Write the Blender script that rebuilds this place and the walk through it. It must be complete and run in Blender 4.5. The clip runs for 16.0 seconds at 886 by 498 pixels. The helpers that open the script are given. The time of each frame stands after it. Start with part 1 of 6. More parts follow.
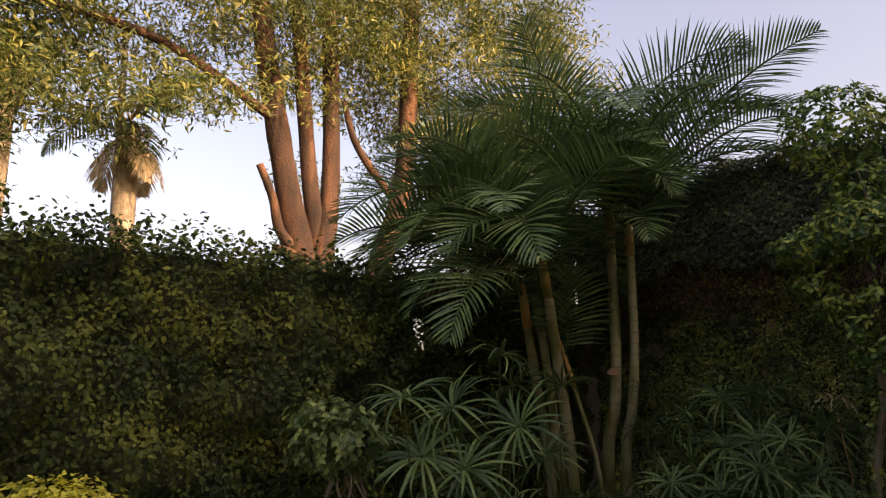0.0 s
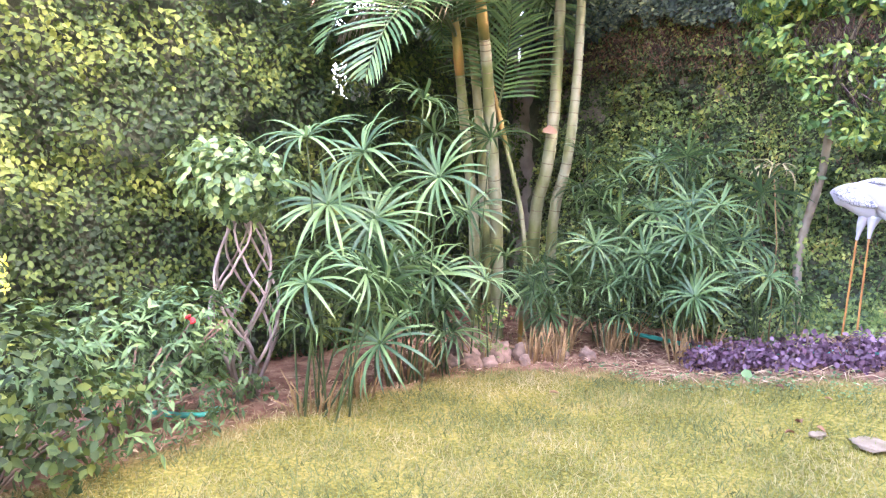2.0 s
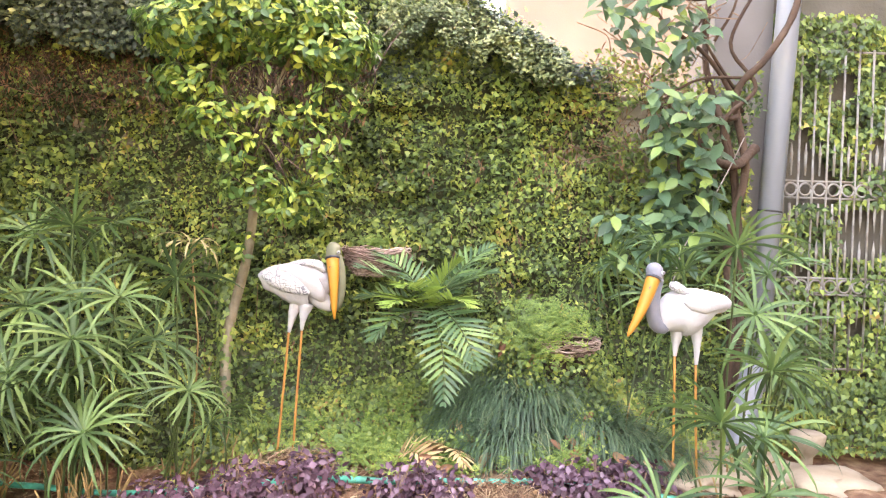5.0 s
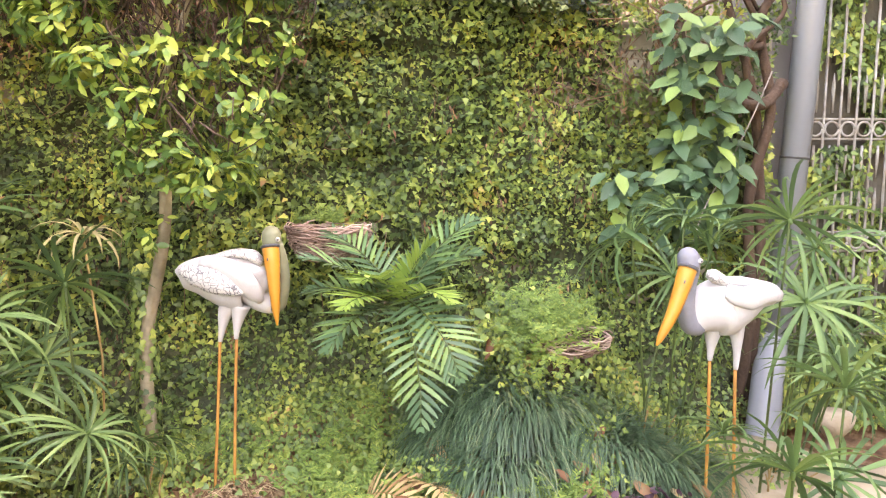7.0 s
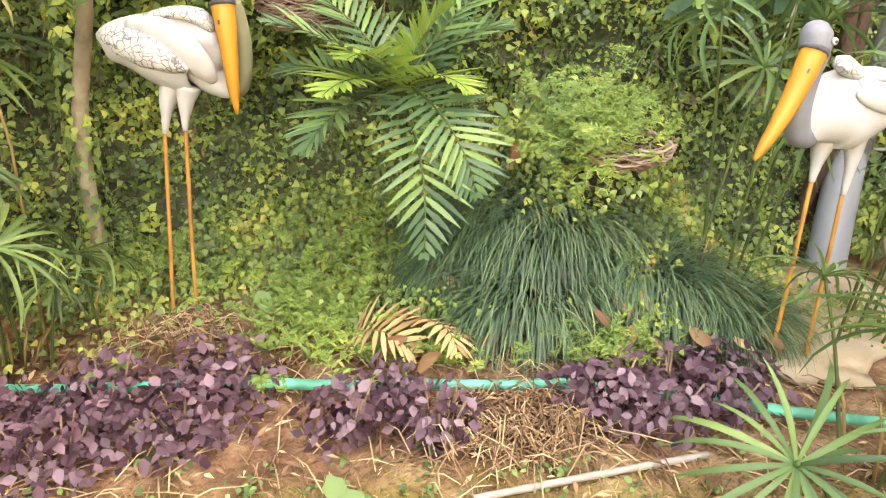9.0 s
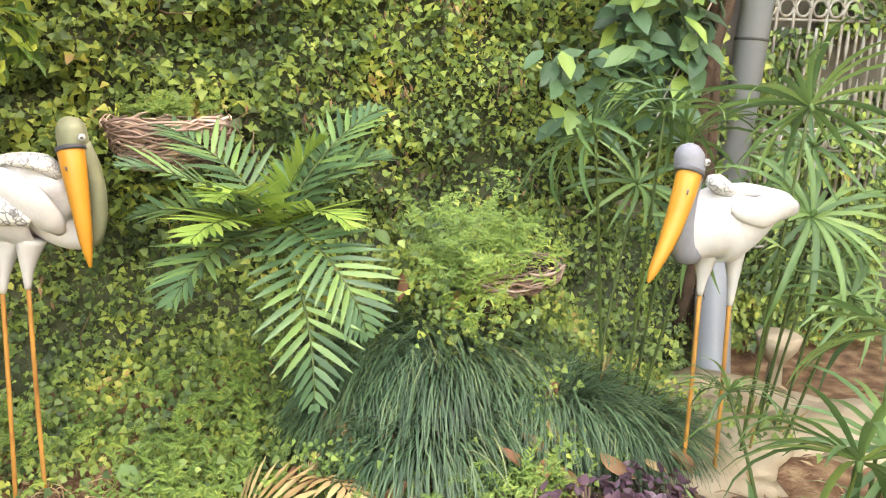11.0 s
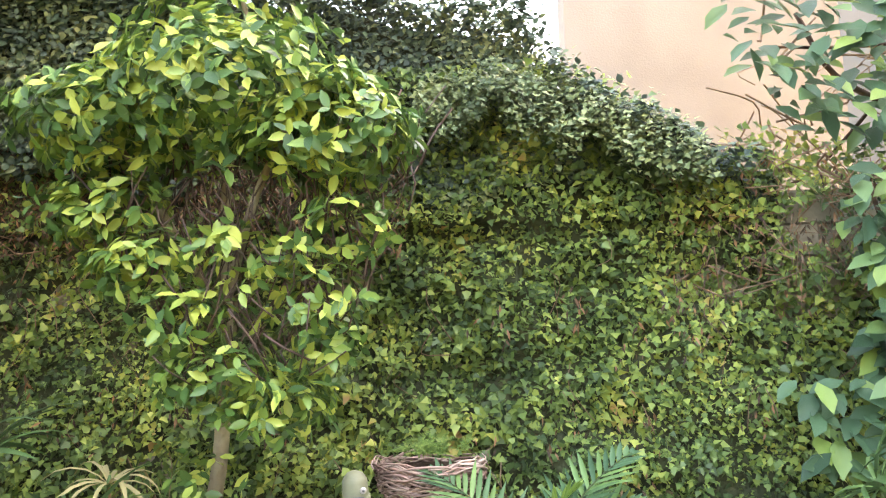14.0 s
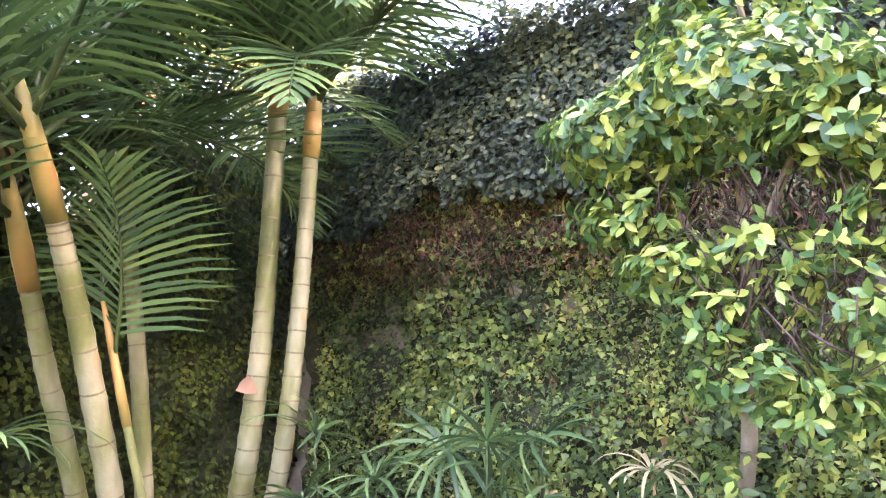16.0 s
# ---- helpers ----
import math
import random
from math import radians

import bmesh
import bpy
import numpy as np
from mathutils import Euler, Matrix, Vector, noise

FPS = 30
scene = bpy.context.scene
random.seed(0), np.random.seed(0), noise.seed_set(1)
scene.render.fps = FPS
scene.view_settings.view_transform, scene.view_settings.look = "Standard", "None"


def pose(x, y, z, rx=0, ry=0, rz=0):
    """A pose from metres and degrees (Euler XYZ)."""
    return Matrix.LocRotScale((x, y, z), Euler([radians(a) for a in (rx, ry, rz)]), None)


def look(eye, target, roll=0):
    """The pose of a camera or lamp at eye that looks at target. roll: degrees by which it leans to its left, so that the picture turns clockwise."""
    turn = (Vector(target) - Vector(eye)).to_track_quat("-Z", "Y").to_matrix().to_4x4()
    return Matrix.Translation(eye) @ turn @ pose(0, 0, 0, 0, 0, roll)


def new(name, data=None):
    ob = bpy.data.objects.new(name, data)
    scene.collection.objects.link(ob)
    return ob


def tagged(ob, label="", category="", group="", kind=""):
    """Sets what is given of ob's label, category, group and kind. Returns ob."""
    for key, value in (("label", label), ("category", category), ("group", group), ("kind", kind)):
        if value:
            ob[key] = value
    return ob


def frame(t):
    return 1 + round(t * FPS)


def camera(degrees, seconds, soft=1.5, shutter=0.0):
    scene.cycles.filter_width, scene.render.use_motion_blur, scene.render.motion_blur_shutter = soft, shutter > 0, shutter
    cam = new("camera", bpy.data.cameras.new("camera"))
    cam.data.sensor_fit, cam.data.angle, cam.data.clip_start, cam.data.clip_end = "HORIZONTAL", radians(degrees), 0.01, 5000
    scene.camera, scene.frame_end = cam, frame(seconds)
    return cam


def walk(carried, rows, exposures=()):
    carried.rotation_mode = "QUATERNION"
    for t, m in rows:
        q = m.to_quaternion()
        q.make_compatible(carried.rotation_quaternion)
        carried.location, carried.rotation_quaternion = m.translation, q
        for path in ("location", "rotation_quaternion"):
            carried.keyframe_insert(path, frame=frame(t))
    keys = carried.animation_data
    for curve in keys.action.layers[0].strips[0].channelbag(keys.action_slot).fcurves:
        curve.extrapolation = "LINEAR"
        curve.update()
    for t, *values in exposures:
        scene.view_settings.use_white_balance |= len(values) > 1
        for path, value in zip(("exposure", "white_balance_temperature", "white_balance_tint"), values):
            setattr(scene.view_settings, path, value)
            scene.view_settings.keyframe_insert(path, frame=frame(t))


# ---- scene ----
cam = camera(63.2, 16.0, 1.2)
PATH = [
    (0, (0.056, 1.068, 1.513), (-1.327, 2.454, 1.923), -1.8),
    (0.5, (0.011, 1.126, 1.443), (-1.341, 2.591, 1.603), -0.5),
    (1, (-0.053, 1.249, 1.408), (-1.438, 2.691, 1.438), 1.1),
    (1.5, (-0.116, 1.422, 1.376), (-1.461, 2.899, 1.28), 1.1),
    (2, (-0.207, 1.579, 1.357), (-1.506, 3.085, 1.146), 0.7),
    (2.5, (-0.359, 1.75, 1.381), (-1.567, 3.339, 1.25), 0.2),
    (3, (-0.459, 1.903, 1.381), (-1.49, 3.61, 1.234), 1.1),
    (3.5, (-0.483, 2.154, 1.433), (-1.426, 3.917, 1.385), 0.7),
    (4, (-0.403, 2.465, 1.476), (-1.005, 4.372, 1.414), 1.4),
    (4.1, (-0.384, 2.497, 1.483), (-0.888, 4.431, 1.409), 1.5),
    (4.5, (-0.472, 2.729, 1.469), (-0.609, 4.724, 1.413), 2.8),
    (4.7, (-0.5, 2.827, 1.478), (-0.482, 4.827, 1.451), 2.0),
    (6.8, (-0.506, 3.769, 1.724), (-0.385, 5.751, 1.484), 1.2),
    (7, (-0.523, 3.832, 1.73), (-0.359, 5.81, 1.485), 0.0),
    (7.5, (-0.541, 3.976, 1.71), (-0.383, 5.944, 1.391), 0.2),
    (7.6, (-0.538, 4.017, 1.708), (-0.427, 5.978, 1.333), -0.1),
    (8, (-0.503, 4.227, 1.663), (-0.507, 6.159, 1.147), -0.1),
    (8.5, (-0.457, 4.396, 1.622), (-0.432, 6.297, 0.998), 0.3),
    (9, (-0.5, 4.549, 1.558), (-0.344, 6.384, 0.777), 2.0),
    (9.5, (-0.562, 4.657, 1.571), (-0.232, 6.493, 0.849), 2.1),
    (9.7, (-0.562, 4.676, 1.575), (-0.163, 6.523, 0.918), 2.6),
    (11.8, (-0.487, 4.721, 1.656), (0.017, 6.629, 1.332), -0.1),
    (12, (-0.496, 4.714, 1.68), (-0.03, 6.644, 1.442), -0.4),
    (12.5, (-0.518, 4.699, 1.739), (-0.127, 6.661, 1.739), -1.2),
    (12.8, (-0.536, 4.685, 1.789), (-0.169, 6.648, 1.9), -2.1),
    (13, (-0.54, 4.674, 1.809), (-0.194, 6.636, 1.989), -2.0),
    (13.5, (-0.565, 4.655, 1.818), (-0.348, 6.628, 2.058), -1.8),
    (13.6, (-0.59, 4.666, 1.827), (-0.416, 6.644, 2.068), -1.5),
    (14, (-0.645, 4.636, 1.825), (-0.701, 6.617, 2.095), -1.3),
    (14.5, (-0.698, 4.604, 1.829), (-1.027, 6.549, 2.156), -0.9),
    (15, (-0.764, 4.578, 1.827), (-1.375, 6.455, 2.152), -0.1),
    (15.5, (-0.836, 4.525, 1.824), (-1.757, 6.271, 2.149), 0.0),
    (16, (-0.872, 4.467, 1.814), (-2.022, 6.076, 2.111), -0.6),
]
EXPOSURES = [(0.0, 1.6, 8700, 32), (0.5, 3.85, 6050, 30), (1.0, 4.78, 5900, 36), (1.5, 5.28, 6050, 38), (2.5, 5.6, 6500, 43), (3.5, 5.6, 7250, 39), (4.5, 5.5, 9300, 29), (7.0, 5.4, 10300, 29), (8.0, 5.4, 11700, 26), (9.5, 5.35, 13600, 18), (12.5, 5.3, 9400, 16), (14.5, 5.1, 8300, 18), (16.0, 5.65, 6650, 41)]
walk(cam, [(t, look(eye, target, roll)) for t, eye, target, roll in PATH], EXPOSURES)

# ---- world and sun ----
SUN_EL, SUN_AZ = 20.0, 84.0
world = bpy.data.worlds.new("sky")
scene.world = world
world.use_nodes = True
wn = world.node_tree.nodes
sky = wn.new("ShaderNodeTexSky")
sky.sky_type = "NISHITA"
sky.sun_disc = False
sky.sun_elevation, sky.sun_rotation = radians(SUN_EL), radians(SUN_AZ)
sky.air_density, sky.dust_density, sky.ozone_density = 1.0, 6.0, 1.0
world.node_tree.links.new(sky.outputs[0], wn["Background"].inputs[0])
wn["Background"].inputs[1].default_value = 0.15
sun_data = bpy.data.lights.new("sun", "SUN")
sun_data.energy, sun_data.angle, sun_data.color = 2.0, radians(0.8), (1.0, 0.80, 0.58)
sun = new("sun", sun_data)
az, el = radians(SUN_AZ), radians(SUN_EL)
to_sun = Vector((math.sin(az) * math.cos(el), math.cos(az) * math.cos(el), math.sin(el)))
sun.matrix_world = look(to_sun * 30, (0, 0, 0))

rng = np.random.default_rng(7)
rnd = random.Random(11)


# ---- materials ----
def nodes_of(name):
    m = bpy.data.materials.new(name)
    m.use_nodes = True
    nt = m.node_tree
    return m, nt, nt.nodes["Principled BSDF"], nt.nodes["Material Output"]


def ramp(nt, stops):
    r = nt.nodes.new("ShaderNodeValToRGB")
    els = r.color_ramp.elements
    while len(els) < len(stops):
        els.new(0.5)
    for e, (p, c) in zip(els, stops):
        e.position, e.color = p, (*c, 1)
    return r


def noise_node(nt, scale, detail=4.0, coord="Object"):
    tc = nt.nodes.new("ShaderNodeTexCoord")
    n = nt.nodes.new("ShaderNodeTexNoise")
    n.inputs["Scale"].default_value, n.inputs["Detail"].default_value = scale, detail
    nt.links.new(tc.outputs[coord], n.inputs["Vector"])
    return n


def mix_value(nt, a, b, f):
    """a * (1 - f) + b * f for two sockets."""
    m = nt.nodes.new("ShaderNodeMix")
    m.inputs[0].default_value = f
    nt.links.new(a, m.inputs[2])
    nt.links.new(b, m.inputs[3])
    return m.outputs[0]


def bump(nt, bsdf, scale, strength, detail=5.0, distance=0.02):
    n = noise_node(nt, scale, detail)
    b = nt.nodes.new("ShaderNodeBump")
    b.inputs["Strength"].default_value, b.inputs["Distance"].default_value = strength, distance
    nt.links.new(n.outputs[0], b.inputs["Height"])
    nt.links.new(b.outputs[0], bsdf.inputs["Normal"])


def foliage(name, stops, rough=0.45, through_light=0.25, patch=1.5, patch_weight=0.4, per="island"):
    """Leaf material: colour varies leaf by leaf and patch by patch; light comes through the blade."""
    m, nt, p, out = nodes_of(name)
    if per == "island":
        g = nt.nodes.new("ShaderNodeNewGeometry")
        r = g.outputs["Random Per Island"]
    else:
        r = nt.nodes.new("ShaderNodeObjectInfo").outputs["Random"]
    n = noise_node(nt, patch, 3)
    stops = [(p_, tuple(0.86 * v + 0.14 * (0.3 * c[0] + 0.6 * c[1] + 0.1 * c[2]) for v in c)) for p_, c in stops]
    cr = ramp(nt, stops)
    wide = nt.nodes.new("ShaderNodeMapRange")
    wide.inputs[1].default_value, wide.inputs[2].default_value = 0.3, 0.7
    nt.links.new(n.outputs[0], wide.inputs[0])
    nt.links.new(mix_value(nt, r, wide.outputs[0], patch_weight), cr.inputs[0])
    nt.links.new(cr.outputs[0], p.inputs["Base Color"])
    p.inputs["Roughness"].default_value = rough
    p.inputs["Specular IOR Level"].default_value = 0.35
    bump(nt, p, 90, 0.25, 2, 0.004)
    t = nt.nodes.new("ShaderNodeBsdfTranslucent")
    nt.links.new(cr.outputs[0], t.inputs[0])
    mx = nt.nodes.new("ShaderNodeMixShader")
    mx.inputs[0].default_value = through_light
    nt.links.new(p.outputs[0], mx.inputs[1])
    nt.links.new(t.outputs[0], mx.inputs[2])
    nt.links.new(mx.outputs[0], out.inputs[0])
    return m


def surface(name, stops, scale=6.0, rough=0.7, metal=0.0, bump_scale=40.0, bump_strength=0.3, detail=6.0, spec=0.4, stretch=None):
    m, nt, p, out = nodes_of(name)
    n = noise_node(nt, scale, detail)
    if stretch:
        mp = nt.nodes.new("ShaderNodeMapping")
        mp.inputs["Scale"].default_value = stretch
        src = n.inputs["Vector"].links[0].from_socket
        nt.links.new(src, mp.inputs["Vector"])
        nt.links.new(mp.outputs[0], n.inputs["Vector"])
    cr = ramp(nt, stops)
    nt.links.new(n.outputs[0], cr.inputs[0])
    nt.links.new(cr.outputs[0], p.inputs["Base Color"])
    p.inputs["Roughness"].default_value, p.inputs["Metallic"].default_value = rough, metal
    p.inputs["Specular IOR Level"].default_value = spec
    bump(nt, p, bump_scale, bump_strength)
    return m


IVY = foliage("ivy_leaf", [(0.12, (0.036, 0.075, 0.034)), (0.34, (0.08, 0.15, 0.045)), (0.52, (0.145, 0.245, 0.05)), (0.7, (0.26, 0.36, 0.06)), (0.86, (0.42, 0.45, 0.065)), (0.95, (0.42, 0.25, 0.08))], 0.42, 0.22, 3.2, 0.5)
UPPER = foliage("upper_hedge_leaf", [(0.15, (0.0316, 0.0547, 0.0522)), (0.45, (0.0607, 0.103, 0.0783)), (0.7, (0.121, 0.182, 0.104)), (0.9, (0.267, 0.304, 0.117))], 0.6, 0.2, 1.6, 0.45)
LEDGE = foliage("hanging_leaf", [(0.2, (0.06, 0.1, 0.045)), (0.5, (0.13, 0.19, 0.075)), (0.85, (0.27, 0.32, 0.11))], 0.45, 0.2, 3, 0.4)
HEDGE = foliage("hedge_leaf", [(0.2, (0.02, 0.042, 0.012)), (0.42, (0.042, 0.084, 0.016)), (0.62, (0.086, 0.14, 0.016)), (0.85, (0.18, 0.225, 0.018))], 0.7, 0.3, 2.6, 0.55)
FICUS = foliage("ficus_leaf", [(0.1, (0.0353, 0.0969, 0.0324)), (0.4, (0.0706, 0.182, 0.0378)), (0.58, (0.161, 0.296, 0.0432)), (0.78, (0.423, 0.513, 0.0648))], 0.32, 0.25, 1.7, 0.35)
FICUS_OB = foliage("ficus_leaf_single", [(0.1, (0.0353, 0.0969, 0.0324)), (0.4, (0.0706, 0.182, 0.0378)), (0.58, (0.161, 0.296, 0.0432)), (0.78, (0.423, 0.513, 0.0648))], 0.32, 0.25, 1.7, 0.0, "object")
BRAID = foliage("braided_ficus_leaf", [(0.15, (0.054, 0.115, 0.0405)), (0.5, (0.115, 0.216, 0.054)), (0.85, (0.27, 0.378, 0.081))], 0.4, 0.25, 3, 0.3)
YELLOW = foliage("golden_leaf", [(0.1, (0.42, 0.44, 0.012)), (0.5, (0.74, 0.70, 0.012)), (0.9, (0.88, 0.80, 0.03))], 0.45, 0.3, 3, 0.3)
SHRUB = foliage("shrub_leaf", [(0.1, (0.0375, 0.084, 0.0275)), (0.5, (0.0825, 0.182, 0.0495)), (0.9, (0.18, 0.308, 0.066))], 0.5, 0.25, 3, 0.3)
SEDGE = foliage("sedge_leaf", [(0.1, (0.036, 0.09, 0.033)), (0.45, (0.072, 0.165, 0.047)), (0.75, (0.13, 0.24, 0.063)), (0.95, (0.22, 0.32, 0.08))], 0.48, 0.26, 2.5, 0.4)
SEDGE_OB = foliage("sedge_leaf_single", [(0.1, (0.036, 0.09, 0.033)), (0.45, (0.072, 0.165, 0.047)), (0.75, (0.13, 0.24, 0.063)), (0.95, (0.22, 0.32, 0.08))], 0.45, 0.26, 2.5, 0.25, "object")
SEDGE_DRY = foliage("dry_sedge_leaf", [(0.1, (0.25, 0.22, 0.07)), (0.9, (0.5, 0.42, 0.2))], 0.6, 0.2, 3, 0.3)
PALM = foliage("palm_leaflet", [(0.1, (0.034, 0.09, 0.036)), (0.5, (0.076, 0.175, 0.052)), (0.9, (0.175, 0.3, 0.07))], 0.36, 0.28, 1.5, 0.4)
PALM_DRY = foliage("dry_palm_leaflet", [(0.1, (0.28, 0.2, 0.1)), (0.9, (0.55, 0.46, 0.3))], 0.7, 0.2, 3, 0.3)
PARLOUR = foliage("parlour_palm_leaflet", [(0.1, (0.035, 0.10, 0.05)), (0.6, (0.07, 0.17, 0.07)), (0.95, (0.16, 0.30, 0.07))], 0.38, 0.2, 3, 0.3)
PARLOUR_NEW = foliage("young_palm_leaflet", [(0.1, (0.14, 0.30, 0.04)), (0.9, (0.30, 0.45, 0.06))], 0.4, 0.3, 3, 0.3)
GOLD_FROND = foliage("golden_dry_frond", [(0.1, (0.26, 0.15, 0.05)), (0.9, (0.56, 0.4, 0.17))], 0.7, 0.2, 3, 0.3)
MONDO = foliage("mondo_blade", [(0.1, (0.0144, 0.045, 0.023)), (0.5, (0.0432, 0.113, 0.054)), (0.8, (0.101, 0.189, 0.0864)), (0.96, (0.252, 0.27, 0.115))], 0.4, 0.1, 4, 0.3)
FEATHER = foliage("feathery_green", [(0.1, (0.06, 0.135, 0.025)), (0.55, (0.14, 0.26, 0.036)), (0.95, (0.37, 0.44, 0.05))], 0.55, 0.3, 2.5, 0.5)
PURPLE = foliage("purple_leaf", [(0.1, (0.04, 0.013, 0.024)), (0.5, (0.105, 0.046, 0.072)), (0.9, (0.21, 0.12, 0.16))], 0.5, 0.12, 5, 0.3)
PURPLE_OB = foliage("purple_leaf_single", [(0.05, (0.05, 0.018, 0.03)), (0.5, (0.11, 0.052, 0.08)), (0.95, (0.21, 0.135, 0.175))], 0.5, 0.12, 5, 0.0, "object")
VINE = foliage("vine_leaf", [(0.1, (0.034, 0.09, 0.046)), (0.7, (0.072, 0.17, 0.078)), (0.96, (0.2, 0.32, 0.05))], 0.4, 0.25, 3, 0.0, "object")
TREE = foliage("street_tree_leaf", [(0.1, (0.035, 0.066, 0.02)), (0.5, (0.09, 0.135, 0.026)), (0.9, (0.34, 0.33, 0.055))], 0.5, 0.4, 0.5, 0.4)
GRASS = foliage("lawn_blade", [(0.15, (0.062, 0.098, 0.02)), (0.45, (0.17, 0.19, 0.04)), (0.7, (0.33, 0.28, 0.085)), (0.88, (0.46, 0.36, 0.15))], 0.6, 0.25, 1.6, 0.55)
LITTER = foliage("dry_litter", [(0.1, (0.12, 0.06, 0.03)), (0.5, (0.30, 0.16, 0.08)), (0.9, (0.55, 0.40, 0.22))], 0.8, 0.1, 4, 0.2)
DRYLEAF = foliage("curled_dry_leaf", [(0.1, (0.16, 0.06, 0.025)), (0.6, (0.30, 0.14, 0.055)), (0.95, (0.46, 0.30, 0.13))], 0.6, 0.15, 5, 0.0, "object")
TWIG = surface("twig_bark", [(0.3, (0.10, 0.06, 0.04)), (0.7, (0.30, 0.20, 0.14))], 8, 0.85)
DEAD = foliage("dead_ivy_leaf", [(0.1, (0.04, 0.028, 0.024)), (0.5, (0.11, 0.065, 0.04)), (0.9, (0.34, 0.17, 0.08))], 0.75, 0.1, 3, 0.2)
NEST = foliage("nest_twig", [(0.1, (0.16, 0.09, 0.075)), (0.5, (0.32, 0.20, 0.17)), (0.9, (0.52, 0.38, 0.32))], 0.8, 0.0, 8, 0.2)
BARK = surface("brown_bark", [(0.3, (0.02, 0.013, 0.01)), (0.52, (0.055, 0.031, 0.02)), (0.72, (0.17, 0.082, 0.045))], 5, 0.9, bump_scale=25, bump_strength=0.8, stretch=(1, 1, 0.25))
PALEBARK = surface("pale_bark", [(0.3, (0.16, 0.13, 0.09)), (0.7, (0.38, 0.33, 0.24))], 7, 0.85, bump_strength=0.5)
LATTICE = surface("braided_bark", [(0.3, (0.13, 0.1, 0.08)), (0.7, (0.33, 0.27, 0.22))], 8, 0.85, bump_strength=0.4)
WOODVINE = surface("woody_vine", [(0.3, (0.0338, 0.0188, 0.0131)), (0.7, (0.0975, 0.06, 0.0413))], 9, 0.9, bump_strength=0.6, stretch=(1, 1, 0.3))
STEM = surface("green_stem", [(0.3, (0.024, 0.05, 0.014)), (0.7, (0.07, 0.105, 0.028))], 5, 0.45)
REED = surface("dry_stem_base", [(0.3, (0.16, 0.10, 0.04)), (0.7, (0.36, 0.24, 0.10))], 9, 0.8)
SOIL = surface("dark_earth", [(0.3, (0.03, 0.02, 0.012)), (0.7, (0.07, 0.045, 0.03))], 8, 0.95, bump_strength=0.6)
# Shade between leaves as a colour, for hedge cores and the ivy backing.
GAP_SHADE = surface("leaf_gap_shade", [(0.3, (0.0204, 0.0306, 0.017)), (0.7, (0.0765, 0.085, 0.0425))], 9, 0.95, bump_scale=30, bump_strength=1.0)
PLASTER = surface("cream_plaster", [(0.3, (0.135, 0.128, 0.125)), (0.7, (0.168, 0.161, 0.158))], 1.6, 0.85, bump_scale=60, bump_strength=0.12)
BLOCK = surface("stained_wall_block", [(0.3, (0.18, 0.15, 0.114)), (0.7, (0.36, 0.324, 0.27))], 5, 0.9, bump_scale=50, bump_strength=0.4)
PIPE = surface("grey_plastic", [(0.3, (0.165, 0.182, 0.209)), (0.7, (0.22, 0.237, 0.264))], 2.2, 0.4, bump_scale=20, bump_strength=0.05, stretch=(1, 1, 0.2))
DARK = surface("dark_rubber", [(0.3, (0.02, 0.02, 0.022)), (0.7, (0.05, 0.05, 0.05))], 8, 0.6)
IRON = surface("white_painted_iron", [(0.35, (0.16, 0.134, 0.109)), (0.6, (0.269, 0.262, 0.243))], 12, 0.55, bump_strength=0.15)
# Plaster again, with the shade behind the grille worked into the colour.
SHADED_PLASTER = surface("shaded_wall", [(0.3, (0.075, 0.066, 0.05)), (0.7, (0.115, 0.104, 0.085))], 3, 0.8)
HOSE = surface("green_hose", [(0.38, (0.02, 0.20, 0.14)), (0.55, (0.03, 0.42, 0.30)), (0.7, (0.06, 0.52, 0.40))], 9, 0.35, bump_strength=0.1)
CONDUIT = surface("pale_conduit", [(0.3, (0.2, 0.175, 0.155)), (0.7, (0.32, 0.285, 0.265))], 7, 0.6)
ROCK = surface("pinkish_rock", [(0.3, (0.0704, 0.0519, 0.0347)), (0.5, (0.211, 0.144, 0.1)), (0.72, (0.37, 0.255, 0.193))], 9, 0.9, bump_scale=18, bump_strength=0.8)
SLAB = surface("sandy_stone", [(0.3, (0.27, 0.203, 0.135)), (0.7, (0.435, 0.352, 0.262))], 4, 0.9, bump_scale=25, bump_strength=0.4)
TERRACOTTA = surface("terracotta", [(0.3, (0.30, 0.12, 0.06)), (0.7, (0.45, 0.20, 0.10))], 6, 0.85)
WHITE = surface("white_statue_paint", [(0.28, (0.26, 0.245, 0.24)), (0.4, (0.39, 0.38, 0.385)), (0.7, (0.44, 0.432, 0.44))], 7, 0.6, bump_scale=35, bump_strength=0.2)
BEAK = surface("orange_beak_paint", [(0.3, (0.40, 0.165, 0.022)), (0.7, (0.50, 0.22, 0.035))], 8, 0.5, bump_strength=0.1)
LEGP = surface("orange_leg_paint", [(0.3, (0.26, 0.10, 0.03)), (0.7, (0.5, 0.24, 0.06))], 10, 0.6, bump_strength=0.1)
OLIVE = surface("olive_grey_paint", [(0.3, (0.12, 0.128, 0.08)), (0.7, (0.192, 0.2, 0.136))], 9, 0.55, bump_strength=0.1)
BLUEGREY = surface("blue_grey_paint", [(0.3, (0.128, 0.135, 0.165)), (0.7, (0.21, 0.217, 0.255))], 9, 0.55, bump_strength=0.1)
TOPTWIG = surface("topiary_twig", [(0.3, (0.04, 0.026, 0.024)), (0.7, (0.13, 0.085, 0.07))], 9, 0.9)


